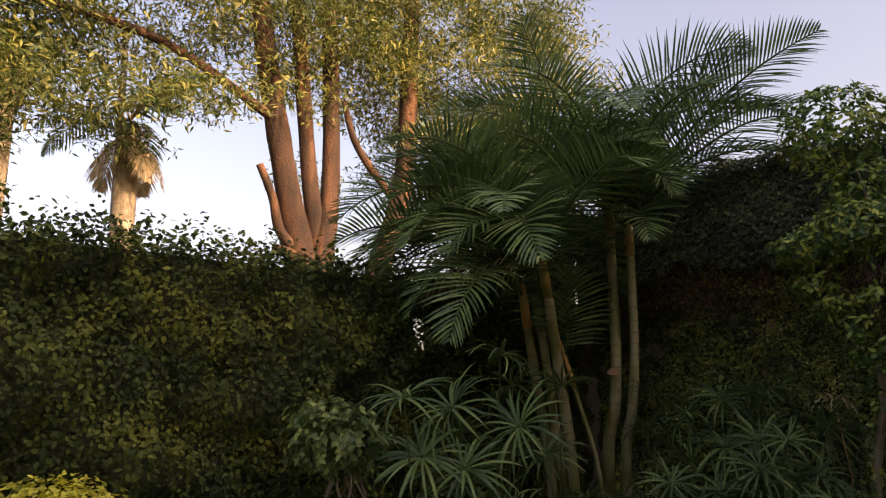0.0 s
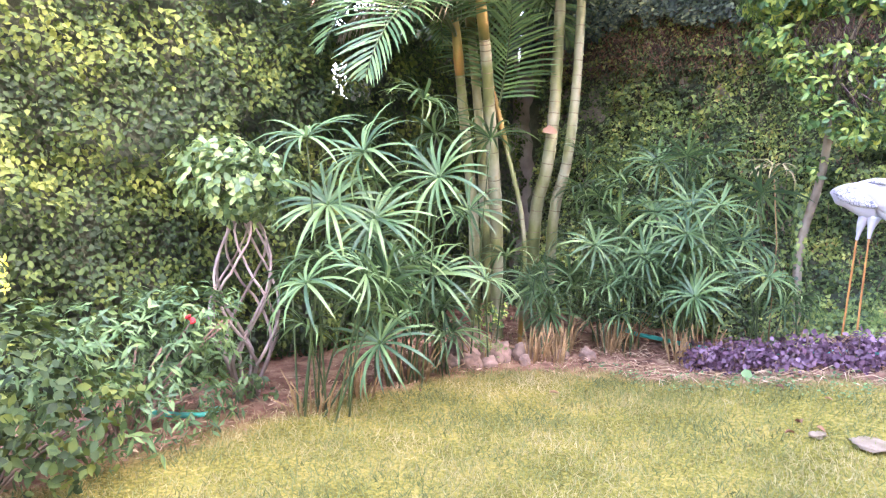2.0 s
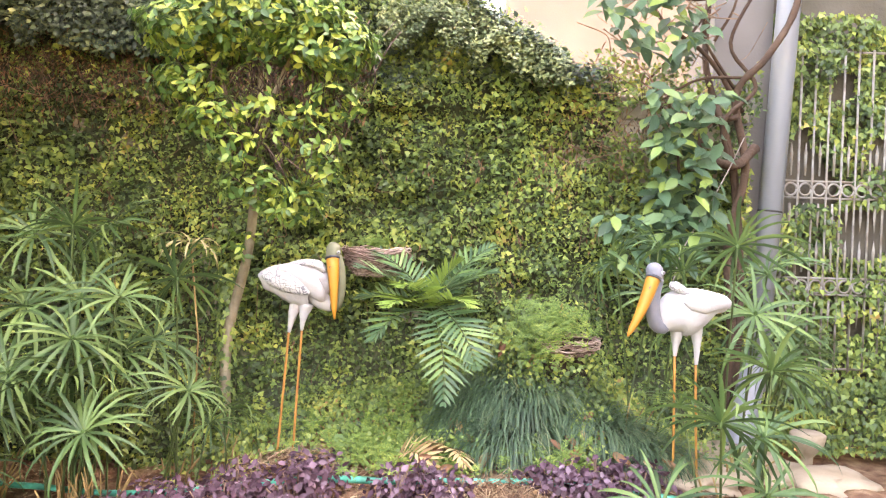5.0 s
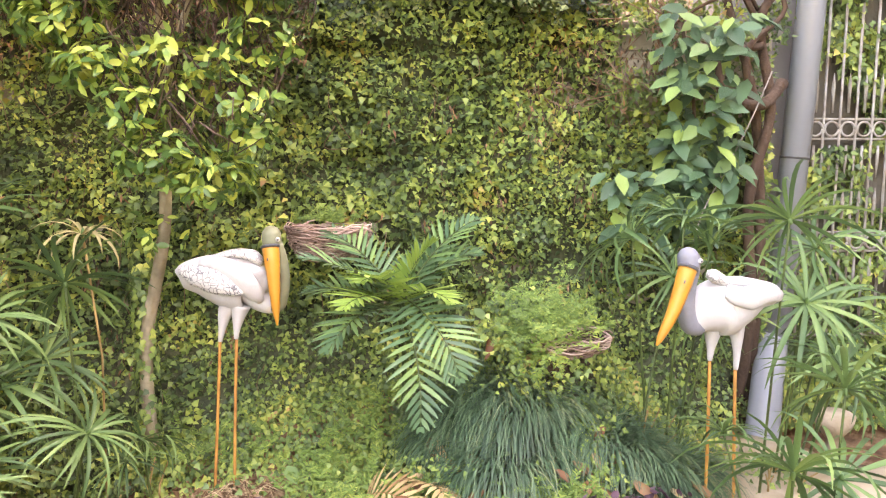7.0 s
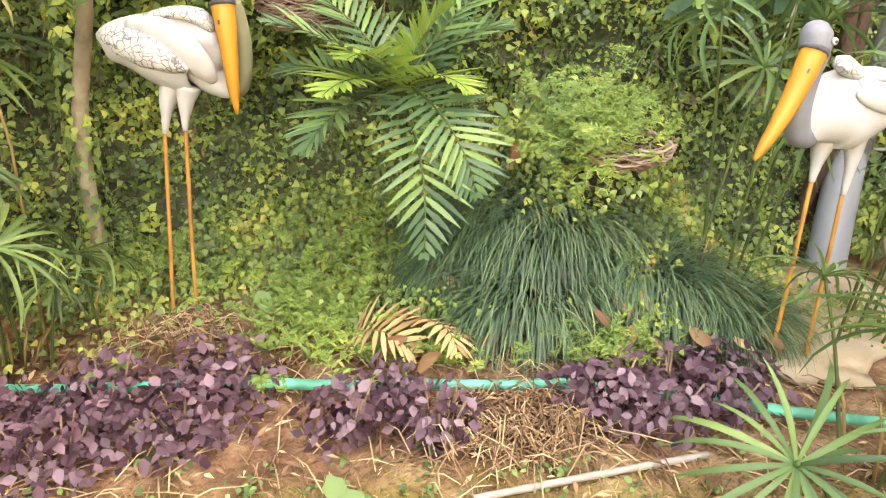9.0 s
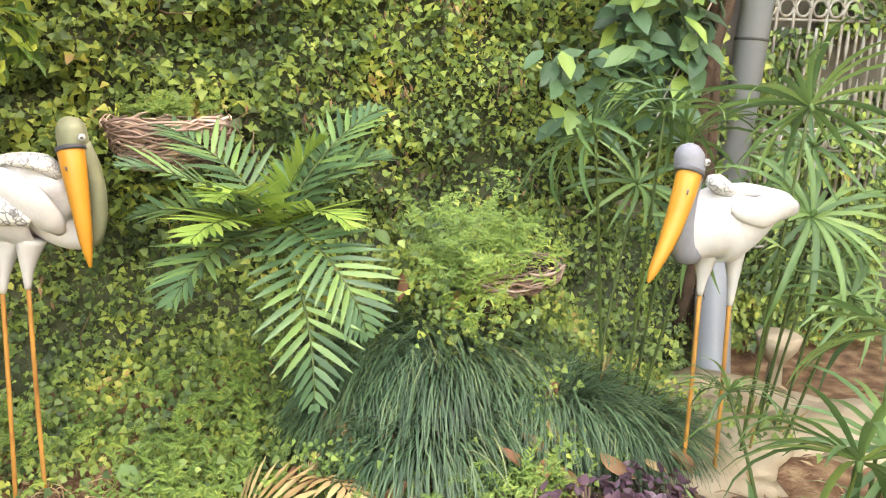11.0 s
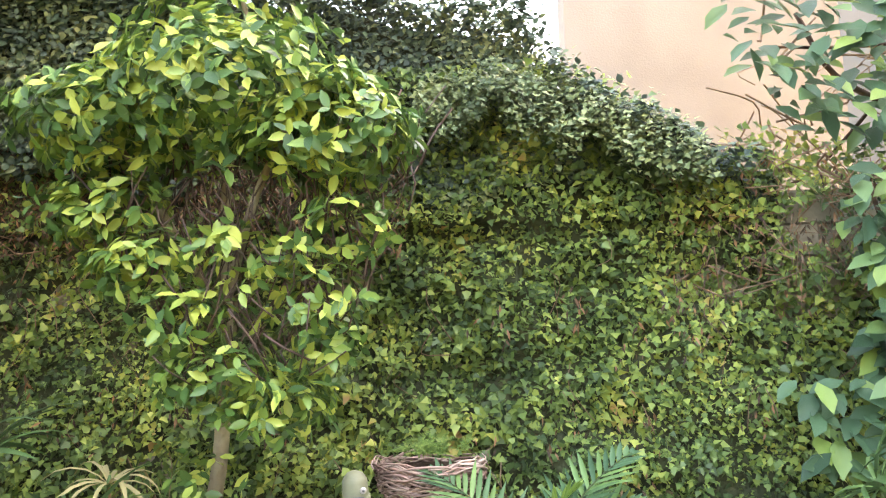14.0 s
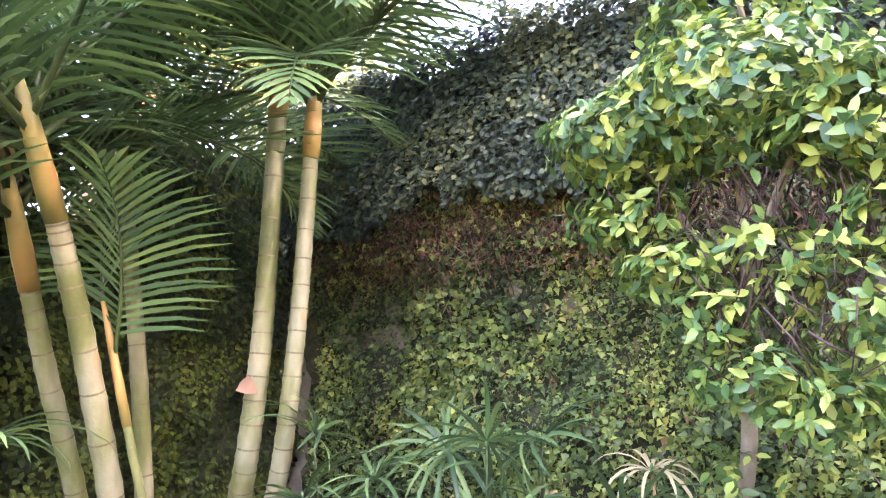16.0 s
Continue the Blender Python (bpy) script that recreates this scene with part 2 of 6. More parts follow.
def feather_paint():
    """White paint with dark scribbled feather lines, broken up by wear."""
    m, nt, p, out = nodes_of("feather_line_paint")
    tc = nt.nodes.new("ShaderNodeTexCoord")
    warp = nt.nodes.new("ShaderNodeTexNoise")
    warp.inputs["Scale"].default_value = 30
    mix = nt.nodes.new("ShaderNodeMix")
    mix.data_type = "VECTOR"
    mix.inputs[0].default_value = 0.035
    nt.links.new(tc.outputs["Object"], warp.inputs["Vector"])
    nt.links.new(tc.outputs["Object"], mix.inputs[4])
    nt.links.new(warp.outputs["Color"], mix.inputs[5])
    vo = nt.nodes.new("ShaderNodeTexVoronoi")
    vo.feature = "DISTANCE_TO_EDGE"
    vo.inputs["Scale"].default_value = 46
    nt.links.new(mix.outputs[1], vo.inputs["Vector"])
    add = nt.nodes.new("ShaderNodeMath")
    wear = noise_node(nt, 14, 3)
    nt.links.new(vo.outputs["Distance"], add.inputs[0])
    sc = nt.nodes.new("ShaderNodeMath")
    sc.operation = "MULTIPLY"
    sc.inputs[1].default_value = 0.16
    nt.links.new(wear.outputs[0], sc.inputs[0])
    nt.links.new(sc.outputs[0], add.inputs[1])
    cr = ramp(nt, [(0.075, (0.1, 0.1, 0.115)), (0.12, (0.22, 0.22, 0.235)), (0.165, (0.45, 0.445, 0.44))])
    nt.links.new(add.outputs[0], cr.inputs[0])
    nt.links.new(cr.outputs[0], p.inputs["Base Color"])
    p.inputs["Roughness"].default_value = 0.6
    bump(nt, p, 35, 0.2)
    return m


FEATHERS = feather_paint()
BLACK = surface("dark_feather_paint", [(0.35, (0.04, 0.04, 0.05)), (0.7, (0.12, 0.12, 0.12))], 14, 0.6)
CABLE = surface("cable_rubber", [(0.3, (0.03, 0.03, 0.03)), (0.7, (0.07, 0.07, 0.07))], 8, 0.6)
REDFL = surface("red_petal", [(0.3, (0.45, 0.02, 0.02)), (0.7, (0.6, 0.04, 0.03))], 9, 0.5)


# ---- geometry helpers ----
def mesh_np(name, verts, faces, mats, idx=None, smooth=False):
    me = bpy.data.meshes.new(name)
    verts = np.asarray(verts, dtype=np.float32)
    faces = np.asarray(faces, dtype=np.int32)
    k = faces.shape[1]
    me.vertices.add(len(verts))
    me.vertices.foreach_set("co", verts.ravel())
    me.loops.add(faces.size)
    me.loops.foreach_set("vertex_index", faces.ravel())
    me.polygons.add(len(faces))
    me.polygons.foreach_set("loop_start", np.arange(0, faces.size, k, dtype=np.int32))
    me.polygons.foreach_set("loop_total", np.full(len(faces), k, dtype=np.int32))
    for mt in mats:
        me.materials.append(mt)
    if idx is not None:
        me.polygons.foreach_set("material_index", np.asarray(idx, dtype=np.int32))
    me.update()
    me.validate()
    if smooth:
        me.polygons.foreach_set("use_smooth", np.ones(len(me.polygons), dtype=bool))
    return me


class Build:
    """Collects quads and triangles of several pieces into one mesh."""

    def __init__(self):
        self.v, self.f, self.m = [], [], []

    def add(self, verts, faces, mat=0):
        o = len(self.v)
        self.v.extend([tuple(p) for p in verts])
        for f in faces:
            self.f.append([o + i for i in f])
            self.m.append(mat)

    def tube(self, pts, radii, sides=8, mat=0, flat=1.0, cap=True):
        """A tube along pts. radii: one number, or one for each point, or (a, b) pairs."""
        pts = [Vector(p) for p in pts]
        n = len(pts)
        if not isinstance(radii, (list, tuple)):
            radii = [radii] * n
        rings = []
        ref = Vector((0, 0, 1))
        t0 = (pts[1] - pts[0]).normalized()
        if abs(t0.dot(ref)) > 0.95:
            ref = Vector((0, 1, 0))
        side = t0.cross(ref).normalized()
        for i, p in enumerate(pts):
            t = (pts[min(i + 1, n - 1)] - pts[max(i - 1, 0)]).normalized()
            side = (side - t * side.dot(t)).normalized()
            up = side.cross(t)
            r = radii[i]
            a, b = r if isinstance(r, (list, tuple)) else (r, r * flat)
            rings.append([p + side * (a * math.cos(k * 2 * math.pi / sides)) + up * (b * math.sin(k * 2 * math.pi / sides)) for k in range(sides)])
        verts = [v for ring in rings for v in ring]
        faces = []
        for i in range(n - 1):
            for k in range(sides):
                k2 = (k + 1) % sides
                faces.append((i * sides + k, i * sides + k2, (i + 1) * sides + k2, (i + 1) * sides + k))
        if cap:
            faces.append(tuple(range(sides - 1, -1, -1)))
            faces.append(tuple((n - 1) * sides + k for k in range(sides)))
        self.add(verts, faces, mat)

    def box(self, c, s, mat=0):
        x, y, z = c
        a, b, d = s[0] / 2, s[1] / 2, s[2] / 2
        vs = [(x + i * a, y + j * b, z + k * d) for k in (-1, 1) for j in (-1, 1) for i in (-1, 1)]
        self.add(vs, [(0, 2, 3, 1), (4, 5, 7, 6), (0, 1, 5, 4), (2, 6, 7, 3), (0, 4, 6, 2), (1, 3, 7, 5)], mat)

    def strip(self, pts, widths, side, mat=0, fold=0.0):
        """A blade along pts, with its two edges and a raised or sunk midrib."""
        side = Vector(side)
        vs, fs = [], []
        for p, w in zip(pts, widths):
            p = Vector(p)
            vs += [p - side * w, p + Vector((0, 0, -fold * w)), p + side * w]
        for i in range(len(pts) - 1):
            a = 3 * i
            fs += [(a, a + 1, a + 4, a + 3), (a + 1, a + 2, a + 5, a + 4)]
        self.add(vs, fs, mat)

    def mesh(self, name, mats, smooth=True):
        me = bpy.data.meshes.new(name)
        me.from_pydata(self.v, [], self.f)
        for mt in mats:
            me.materials.append(mt)
        me.polygons.foreach_set("material_index", np.asarray(self.m, dtype=np.int32))
        if smooth:
            me.polygons.foreach_set("use_smooth", np.ones(len(self.f), dtype=bool))
        me.update()
        return me


def put(name, me, parent=None, label="", category="", group="", kind="", m=None):
    ob = new(name, me)
    if parent:
        ob.parent = parent
    if m is not None:
        ob.matrix_basis = m
    return tagged(ob, label, category, group, kind)


def root(name, at, label, category, group="", kind=""):
    ob = new(name)
    ob.location = at
    ob.empty_display_size = 0.1
    return tagged(ob, label, category, group, kind)


LEAF = {
    "broad": (np.array([[0, 0, 0], [-0.3, 0.3, 0.06], [0.3, 0.3, 0.06], [-0.27, 0.62, 0.03], [0.27, 0.62, 0.03], [0, 1, -0.08], [0, 0.45, -0.05]]),
              np.array([[0, 2, 6], [0, 6, 1], [1, 6, 3], [2, 4, 6], [3, 6, 5], [4, 5, 6]])),
    "oval": (np.array([[0, 0, 0], [-0.22, 0.32, 0.05], [0.22, 0.32, 0.05], [-0.2, 0.66, 0.03], [0.2, 0.66, 0.03], [0, 1, -0.1], [0, 0.48, -0.03]]),
             np.array([[0, 2, 6], [0, 6, 1], [1, 6, 3], [2, 4, 6], [3, 6, 5], [4, 5, 6]])),
    "ivy": (np.array([[0, 0, 0], [-0.42, 0.2, 0.05], [0.42, 0.2, 0.05], [-0.24, 0.5, 0.0], [0.24, 0.5, 0.0], [0, 0.98, -0.12], [0, 0.36, -0.05]]),
            np.array([[0, 2, 6], [0, 6, 1], [1, 6, 3], [2, 4, 6], [3, 6, 5], [4, 5, 6]])),
    "narrow": (np.array([[0, 0, 0], [-0.13, 0.4, 0.03], [0.13, 0.4, 0.03], [0, 1, -0.12], [0, 0.42, -0.02]]),
               np.array([[0, 2, 4], [0, 4, 1], [1, 4, 3], [2, 3, 4]])),
    "blade": (np.array([[-0.05, 0, 0], [0.05, 0, 0], [0.035, 0.55, 0.03], [-0.035, 0.55, 0.03], [0, 1, -0.06]]),
              np.array([[0, 1, 2], [0, 2, 3], [3, 2, 4]])),
}


def unit(a):
    return a / np.maximum(np.linalg.norm(a, axis=1, keepdims=True), 1e-9)


def leaf_arrays(P, N, D, size, shape="broad"):
    """Leaves at P with the face towards N and the tip towards D."""
    T, F = LEAF[shape]
    N = unit(N)
    D = unit(D - N * (D * N).sum(1, keepdims=True))
    S = np.cross(D, N)
    size = np.asarray(size).reshape(-1, 1, 1)
    V = P[:, None, :] + size * (T[None, :, 0:1] * S[:, None, :] + T[None, :, 1:2] * D[:, None, :] + T[None, :, 2:3] * N[:, None, :])
    Fs = (F[None] + (np.arange(len(P)) * len(T))[:, None, None]).reshape(-1, 3)
    return V.reshape(-1, 3), Fs


def cloud(name, P, N, D, size, shape, mat):
    V, F = leaf_arrays(np.asarray(P, float), np.asarray(N, float), np.asarray(D, float), size, shape)
    return mesh_np(name, V, F, [mat])


def one_leaf(name, shape, size, mat):
    V, F = leaf_arrays(np.zeros((1, 3)), np.array([[0, 0, 1.0]]), np.array([[0, 1.0, 0]]), [size], shape)
    return mesh_np(name, V, F, [mat])


def aim(p, n, d, scale=1.0):
    """Pose of a single leaf: tip along d, face along n."""
    n = Vector(n).normalized()
    d = Vector(d)
    d = (d - n * d.dot(n)).normalized()
    s = d.cross(n)
    return Matrix(((s.x, d.x, n.x, p[0]), (s.y, d.y, n.y, p[1]), (s.z, d.z, n.z, p[2]), (0, 0, 0, 1))) @ Matrix.Scale(scale, 4)


def step(a, b, x):
    t = min(1.0, max(0.0, (x - a) / (b - a)))
    return t * t * (3 - 2 * t)


def ground_z(x, y):
    z = 0.03 + 0.24 * step(-2.3, -0.8, x) * step(4.6, 6.2, y) * (1 - 1.5 * step(0.7, 1.8, x) * step(6.5, 7.8, y))
    z += 0.52 * math.exp(-((x - 0.18) ** 2 / 0.22 + (y - 7.28) ** 2 / 0.3)) + 0.2 * step(7.1, 7.8, y) * step(-2.2, -1.2, x) * step(1.4, 0.8, x)
    return z


def bez(pts, n):
    """A smooth line through control points (Catmull-Rom)."""
    pts = [Vector(p) for p in pts]
    q = [2 * pts[0] - pts[1]] + pts + [2 * pts[-1] - pts[-2]]
    out = []
    for i in range(1, len(q) - 2):
        for k in range(n):
            t = k / n
            out.append(0.5 * ((2 * q[i]) + (q[i + 1] - q[i - 1]) * t + (2 * q[i - 1] - 5 * q[i] + 4 * q[i + 1] - q[i + 2]) * t * t + (3 * q[i] - q[i - 1] - 3 * q[i + 1] + q[i + 2]) * t ** 3))
    out.append(pts[-1])
    return out


def blend_radii(a, b, n):
    return [a + (b - a) * i / (n - 1) for i in range(n)]


def bumpy(x, y, z, s):
    return noise.noise(Vector((x * s, y * s, z * s)))


# ---- ground ----
EDGE = [(-3.35, 1.0), (-3.4, 3.1), (-3.42, 3.7), (-3.38, 4.4), (-3.22, 5.15), (-2.98, 5.55), (-2.4, 5.9), (-1.75, 6.02), (-1.4, 6.0), (-0.3, 6.03), (0.7, 5.95), (1.2, 4.0)]


def soil_amount(x, y):
    """1 in the beds, 0 on the lawn."""
    best = 9.0
    for (ax, ay), (bx, by) in zip(EDGE, EDGE[1:]):
        dx, dy = bx - ax, by - ay
        t = min(1, max(0, ((x - ax) * dx + (y - ay) * dy) / (dx * dx + dy * dy)))
        best = min(best, math.hypot(x - ax - t * dx, y - ay - t * dy))
    inside = False
    poly = EDGE + [(1.2, 0.5), (-3.35, 0.5)]
    for (ax, ay), (bx, by) in zip(poly, poly[1:] + poly[:1]):
        if (ay > y) != (by > y) and x < (bx - ax) * (y - ay) / (by - ay) + ax:
            inside = not inside
    s = -best if inside else best
    return step(-0.22, 0.12, s + 0.12 * bumpy(x, y, 0, 5) + 0.06 * bumpy(x, y, 2, 14))


def make_ground():
    far = [-900, -200, -60, -25, -12, -8, -6]
    xs = far + list(np.arange(-5, 3.01, 0.06)) + [4, 6, 10, 20, 60, 200, 900]
    ys = [-900, -200, -60, -25, -12, -6, -3, -1] + list(np.arange(0, 8.6, 0.06)) + [10, 12, 16, 25, 60, 200, 900]
    V = [(x, y, ground_z(x, y) + (0.02 * bumpy(x, y, 1, 6) * soil_amount(x, y) + 0.006 * bumpy(x, y, 3, 14) if -5 < x < 3 and 0 < y < 8.6 else 0)) for y in ys for x in xs]
    nx = len(xs)
    F = [(j * nx + i, j * nx + i + 1, (j + 1) * nx + i + 1, (j + 1) * nx + i) for j in range(len(ys) - 1) for i in range(nx - 1)]
    m, nt, p, out = nodes_of("lawn_and_earth")
    at = nt.nodes.new("ShaderNodeAttribute")
    at.attribute_name = "soil"
    lawn = ramp(nt, [(0.36, (0.085, 0.08, 0.014)), (0.5, (0.175, 0.16, 0.03)), (0.62, (0.29, 0.235, 0.06))])
    nt.links.new(mix_value(nt, noise_node(nt, 2.5, 6).outputs[0], noise_node(nt, 55, 3).outputs[0], 0.6), lawn.inputs[0])
    earth = ramp(nt, [(0.3, (0.10, 0.055, 0.035)), (0.5, (0.22, 0.12, 0.075)), (0.7, (0.36, 0.24, 0.15))])
    nt.links.new(noise_node(nt, 9, 10).outputs[0], earth.inputs[0])
    mx = nt.nodes.new("ShaderNodeMix")
    mx.data_type = "RGBA"
    nt.links.new(at.outputs["Fac"], mx.inputs[0])
    nt.links.new(lawn.outputs[0], mx.inputs[6])
    nt.links.new(earth.outputs[0], mx.inputs[7])
    nt.links.new(mx.outputs[2], p.inputs["Base Color"])
    p.inputs["Roughness"].default_value = 0.95
    p.inputs["Specular IOR Level"].default_value = 0.1
    bump(nt, p, 60, 0.8, 8, 0.03)
    me = mesh_np("ground", V, F, [m], smooth=True)
    a = me.attributes.new("soil", "FLOAT", "POINT")
    a.data.foreach_set("value", np.array([soil_amount(x, y) if -6 < x < 3.5 and -1 < y < 9 else 0.3 for y in ys for x in xs], dtype=np.float32))
    put("ground", me, label="short dry lawn with bare brown planting beds", category="ground", kind="structure")


make_ground()


def make_grass():
    P = []
    while len(P) < 74000:
        x, y = rng.uniform(-3.8, 1.1), rng.uniform(1.9, 6.5)
        s = soil_amount(x, y)
        if rng.random() > (1 - s) * (0.65 + 0.6 * bumpy(x, y, 0, 2.5)) + 0.04:
            continue
        P.append((x, y, ground_z(x, y)))
    P = np.array(P)
    n = len(P)
    D = np.column_stack([rng.normal(0, 0.6, n), rng.normal(0, 0.6, n), np.full(n, 0.8)])
    N = np.column_stack([rng.normal(0, 1, n), rng.normal(0, 1, n), rng.normal(0.3, 0.2, n)])
    put("lawn_grass", cloud("lawn_grass", P, N, D, rng.uniform(0.02, 0.05, n), "blade", GRASS), label="short yellow-green blades of the lawn", category="grass", kind="stuff")


make_grass()


# ---- walls and hedges ----
def make_boundary_wall():
    wall = put("wall_north", None, label="plastered block boundary wall under climbing plants", category="wall", kind="structure")
    b = Build()
    b.box((-1.55, 8.13, 1.2), (6.5, 0.2, 2.5), 0)
    put("wall_body", b.mesh("wall_body", [BLOCK], False), wall)
    block = Build()
    block.box((0, 0, 0), (0.29, 0.06, 0.14), 0)
    bm = block.mesh("wall_block", [BLOCK], False)
    for i in range(1, 4):
        for j in range(1, 4):
            put("block", bm, wall, m=pose(0.55 + 0.3 * i + 0.15 * (j % 2), 8.005, 1.98 + 0.15 * j, rnd.uniform(-1, 1), rnd.uniform(-1, 1), rnd.uniform(-1, 1)))
    c = Build()
    c.box((-1.55, 8.13, 2.49), (6.5, 0.26, 0.06), 0)
    put("coping", c.mesh("coping", [BLOCK], False), wall)


make_boundary_wall()

TOPS = [(-4.6, 3.5), (-3.5, 3.65), (-2.7, 3.75), (-2.0, 3.7), (-1.3, 3.6), (-0.7, 3.5), (-0.35, 3.38), (-0.15, 3.15), (0.1, 2.88), (0.4, 2.74), (0.7, 2.72), (1.1, 2.66), (1.8, 2.6)]


def wall_top(x):
    return float(np.interp(x, [a for a, _ in TOPS], [b for _, b in TOPS])) + 0.1 * bumpy(x, 0, 0, 3)


def ivy_y(x, z):
    """How far the climbers stand out from the wall."""
    return 7.86 - 0.13 * bumpy(x, 0, z, 1.7) - 0.1 * bumpy(x, 5, z, 5) - 0.05 * bumpy(x, 8, z, 11) - 0.45 * step(1.0, 0.15, z) * step(2.0, 1.0, x)


def make_ivy():
    P, N, D, S = [], [], [], []
    while len(P) < 88000:
        x, z = rng.uniform(-4.4, 1.75), rng.uniform(0.0, 3.1)
        if z > wall_top(x) + rng.normal(0, 0.05):
            continue
        thin = bumpy(x, 9, z, 3.0)
        if x < -1.6 and z > 2.42 + 0.12 * bumpy(x, 6, z, 2) and rng.random() < 0.55:
            continue
        if z > 2.75 and x < -1.6:
            continue
        if thin > 0.42 and rng.random() < 0.5:
            continue
        if math.hypot((x - 0.93) / 0.13, (z - 2.33) / 0.1) < 1 and rng.random() < 0.8:
            continue
        if x > 0.75 and z > 2.05 and bumpy(x, 2, z, 3.5) > 0.2 and rng.random() < 0.5:
            continue
        y = ivy_y(x, z) + abs(rng.normal(0, 0.075))
        if z > 2.38:
            y = min(y, 7.84 - abs(rng.normal(0, 0.03)))
        P.append((x, y, z))
        N.append((rng.normal(0, 0.9), -0.8, 0.5 + rng.normal(0, 0.8)))
        D.append((rng.normal(0, 1.0), -0.3, -0.35 + rng.normal(0, 0.9)))
        S.append((0.018 + 0.038 * rng.random() ** 1.5) * (1.0 + 0.35 * bumpy(x, 12, z, 2.2)))
    put("wall_ivy", cloud("wall_ivy", P, N, D, S, "ivy", IVY), label="dense small-leaved green climber covering the wall", category="ivy", kind="stuff")
    # upper hedge that grows over the wall
    P, N, D, S = [], [], [], []
    while len(P) < 27000:
        x = rng.uniform(-4.6, 0.75)
        z = rng.uniform(2.2, 3.95)
        if z > wall_top(x) - 0.04:
            continue
        low = 2.64 + 0.2 * bumpy(x, 1, 0, 1.5) + 0.14 * bumpy(x, 4, 0, 6) - 0.15 * step(-1.4, -0.4, x)
        if z < low:
            continue
        side = 0.25 + 0.75 * step(-1.2, -2.4, x)
        bulge = 0.24 * side * math.sqrt(max(0.0, 1 - ((z - 2.85) / 0.9) ** 2)) * (0.8 + 0.6 * bumpy(x, 3, z, 1.3))
        y = 7.86 - bulge + abs(rng.normal(0, 0.06))
        P.append((x, y, z))
        N.append((rng.normal(0, 0.5), -0.8, 0.5 + rng.normal(0, 0.5)))
        D.append((rng.normal(0, 0.8), -0.3, -0.4 + rng.normal(0, 0.6)))
        S.append(rng.uniform(0.026, 0.052) * (0.85 if x > -1.6 else 1.0))
    # its crest, with loose shoots
    for _ in range(15000):
        x = rng.uniform(-4.6, 0.6)
        y = rng.uniform(7.6, 8.5)
        P.append((x, y, wall_top(x) - 0.25 * (y - 7.9) ** 2 - 0.08 + rng.normal(0.0, 0.04)))
        N.append((rng.normal(0, 0.5), rng.normal(-0.3, 0.5), 1.0))
        D.append((rng.normal(0, 1), rng.normal(-0.3, 1), 0.2))
        S.append(rng.uniform(0.028, 0.055))
    put("upper_hedge", cloud("upper_hedge", P, N, D, S, "broad", UPPER), label="dark bushy hedge growing over the top of the wall", category="hedge", kind="stuff")
    # ledge of lighter leaves that hangs forward
    P, N, D, S = [], [], [], []
    for _ in range(7500):
        x = rng.uniform(-0.84, 0.4)
        a = rng.uniform(0, 1)
        crest = float(np.interp(x, [-0.84, -0.65, -0.42, -0.14, 0.24, 0.4], [2.9, 2.96, 2.98, 2.88, 2.76, 2.66]))
        P.append((x, 7.84 - 0.26 * a + rng.normal(0, 0.05), crest + 0.08 * bumpy(x, 7, a, 9) + 0.05 - (0.24 + 0.2 * bumpy(x, 3, 0, 7)) * a * a + rng.normal(0, 0.04)))
        N.append((rng.normal(0, 0.6), -0.6, 0.9 + rng.normal(0, 0.4)))
        D.append((rng.normal(0, 0.8), -0.8, -0.3 + rng.normal(0, 0.5)))
        S.append(rng.uniform(0.018, 0.04))
    put("hanging_foliage", cloud("hanging_foliage", P, N, D, S, "ivy", LEDGE), label="paler foliage hanging forward over the wall top", category="hedge", kind="stuff")
    # Dark core standing in for the shade inside the hedge over the wall.
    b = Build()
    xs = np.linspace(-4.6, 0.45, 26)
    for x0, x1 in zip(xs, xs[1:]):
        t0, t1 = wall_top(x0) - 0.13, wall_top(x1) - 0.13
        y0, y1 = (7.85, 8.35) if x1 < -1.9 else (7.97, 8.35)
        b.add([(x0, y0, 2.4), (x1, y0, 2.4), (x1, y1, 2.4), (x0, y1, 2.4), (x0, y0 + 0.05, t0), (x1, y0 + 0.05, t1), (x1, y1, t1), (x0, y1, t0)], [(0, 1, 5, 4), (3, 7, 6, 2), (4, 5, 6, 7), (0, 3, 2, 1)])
    put("wall_hedge_shade", b.mesh("wall_hedge_shade", [GAP_SHADE], False), label="dark core for the shade inside the wall hedge", category="hedge", kind="stuff")


make_ivy()


def make_ivy_shade_sheet():
    # Backing sheet, coloured dark as the shaded gaps behind the ivy leaves.
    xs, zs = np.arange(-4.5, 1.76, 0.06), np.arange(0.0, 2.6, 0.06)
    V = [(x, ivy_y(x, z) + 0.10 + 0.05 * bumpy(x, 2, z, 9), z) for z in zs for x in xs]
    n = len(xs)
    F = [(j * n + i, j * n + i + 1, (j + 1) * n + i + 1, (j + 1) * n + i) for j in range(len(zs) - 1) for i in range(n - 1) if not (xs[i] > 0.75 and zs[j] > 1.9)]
    put("ivy_shade_sheet", mesh_np("ivy_shade_sheet", V, F, [GAP_SHADE], smooth=True), label="dark backing sheet for the shade between the climber leaves", category="ivy", kind="stuff")


make_ivy_shade_sheet()


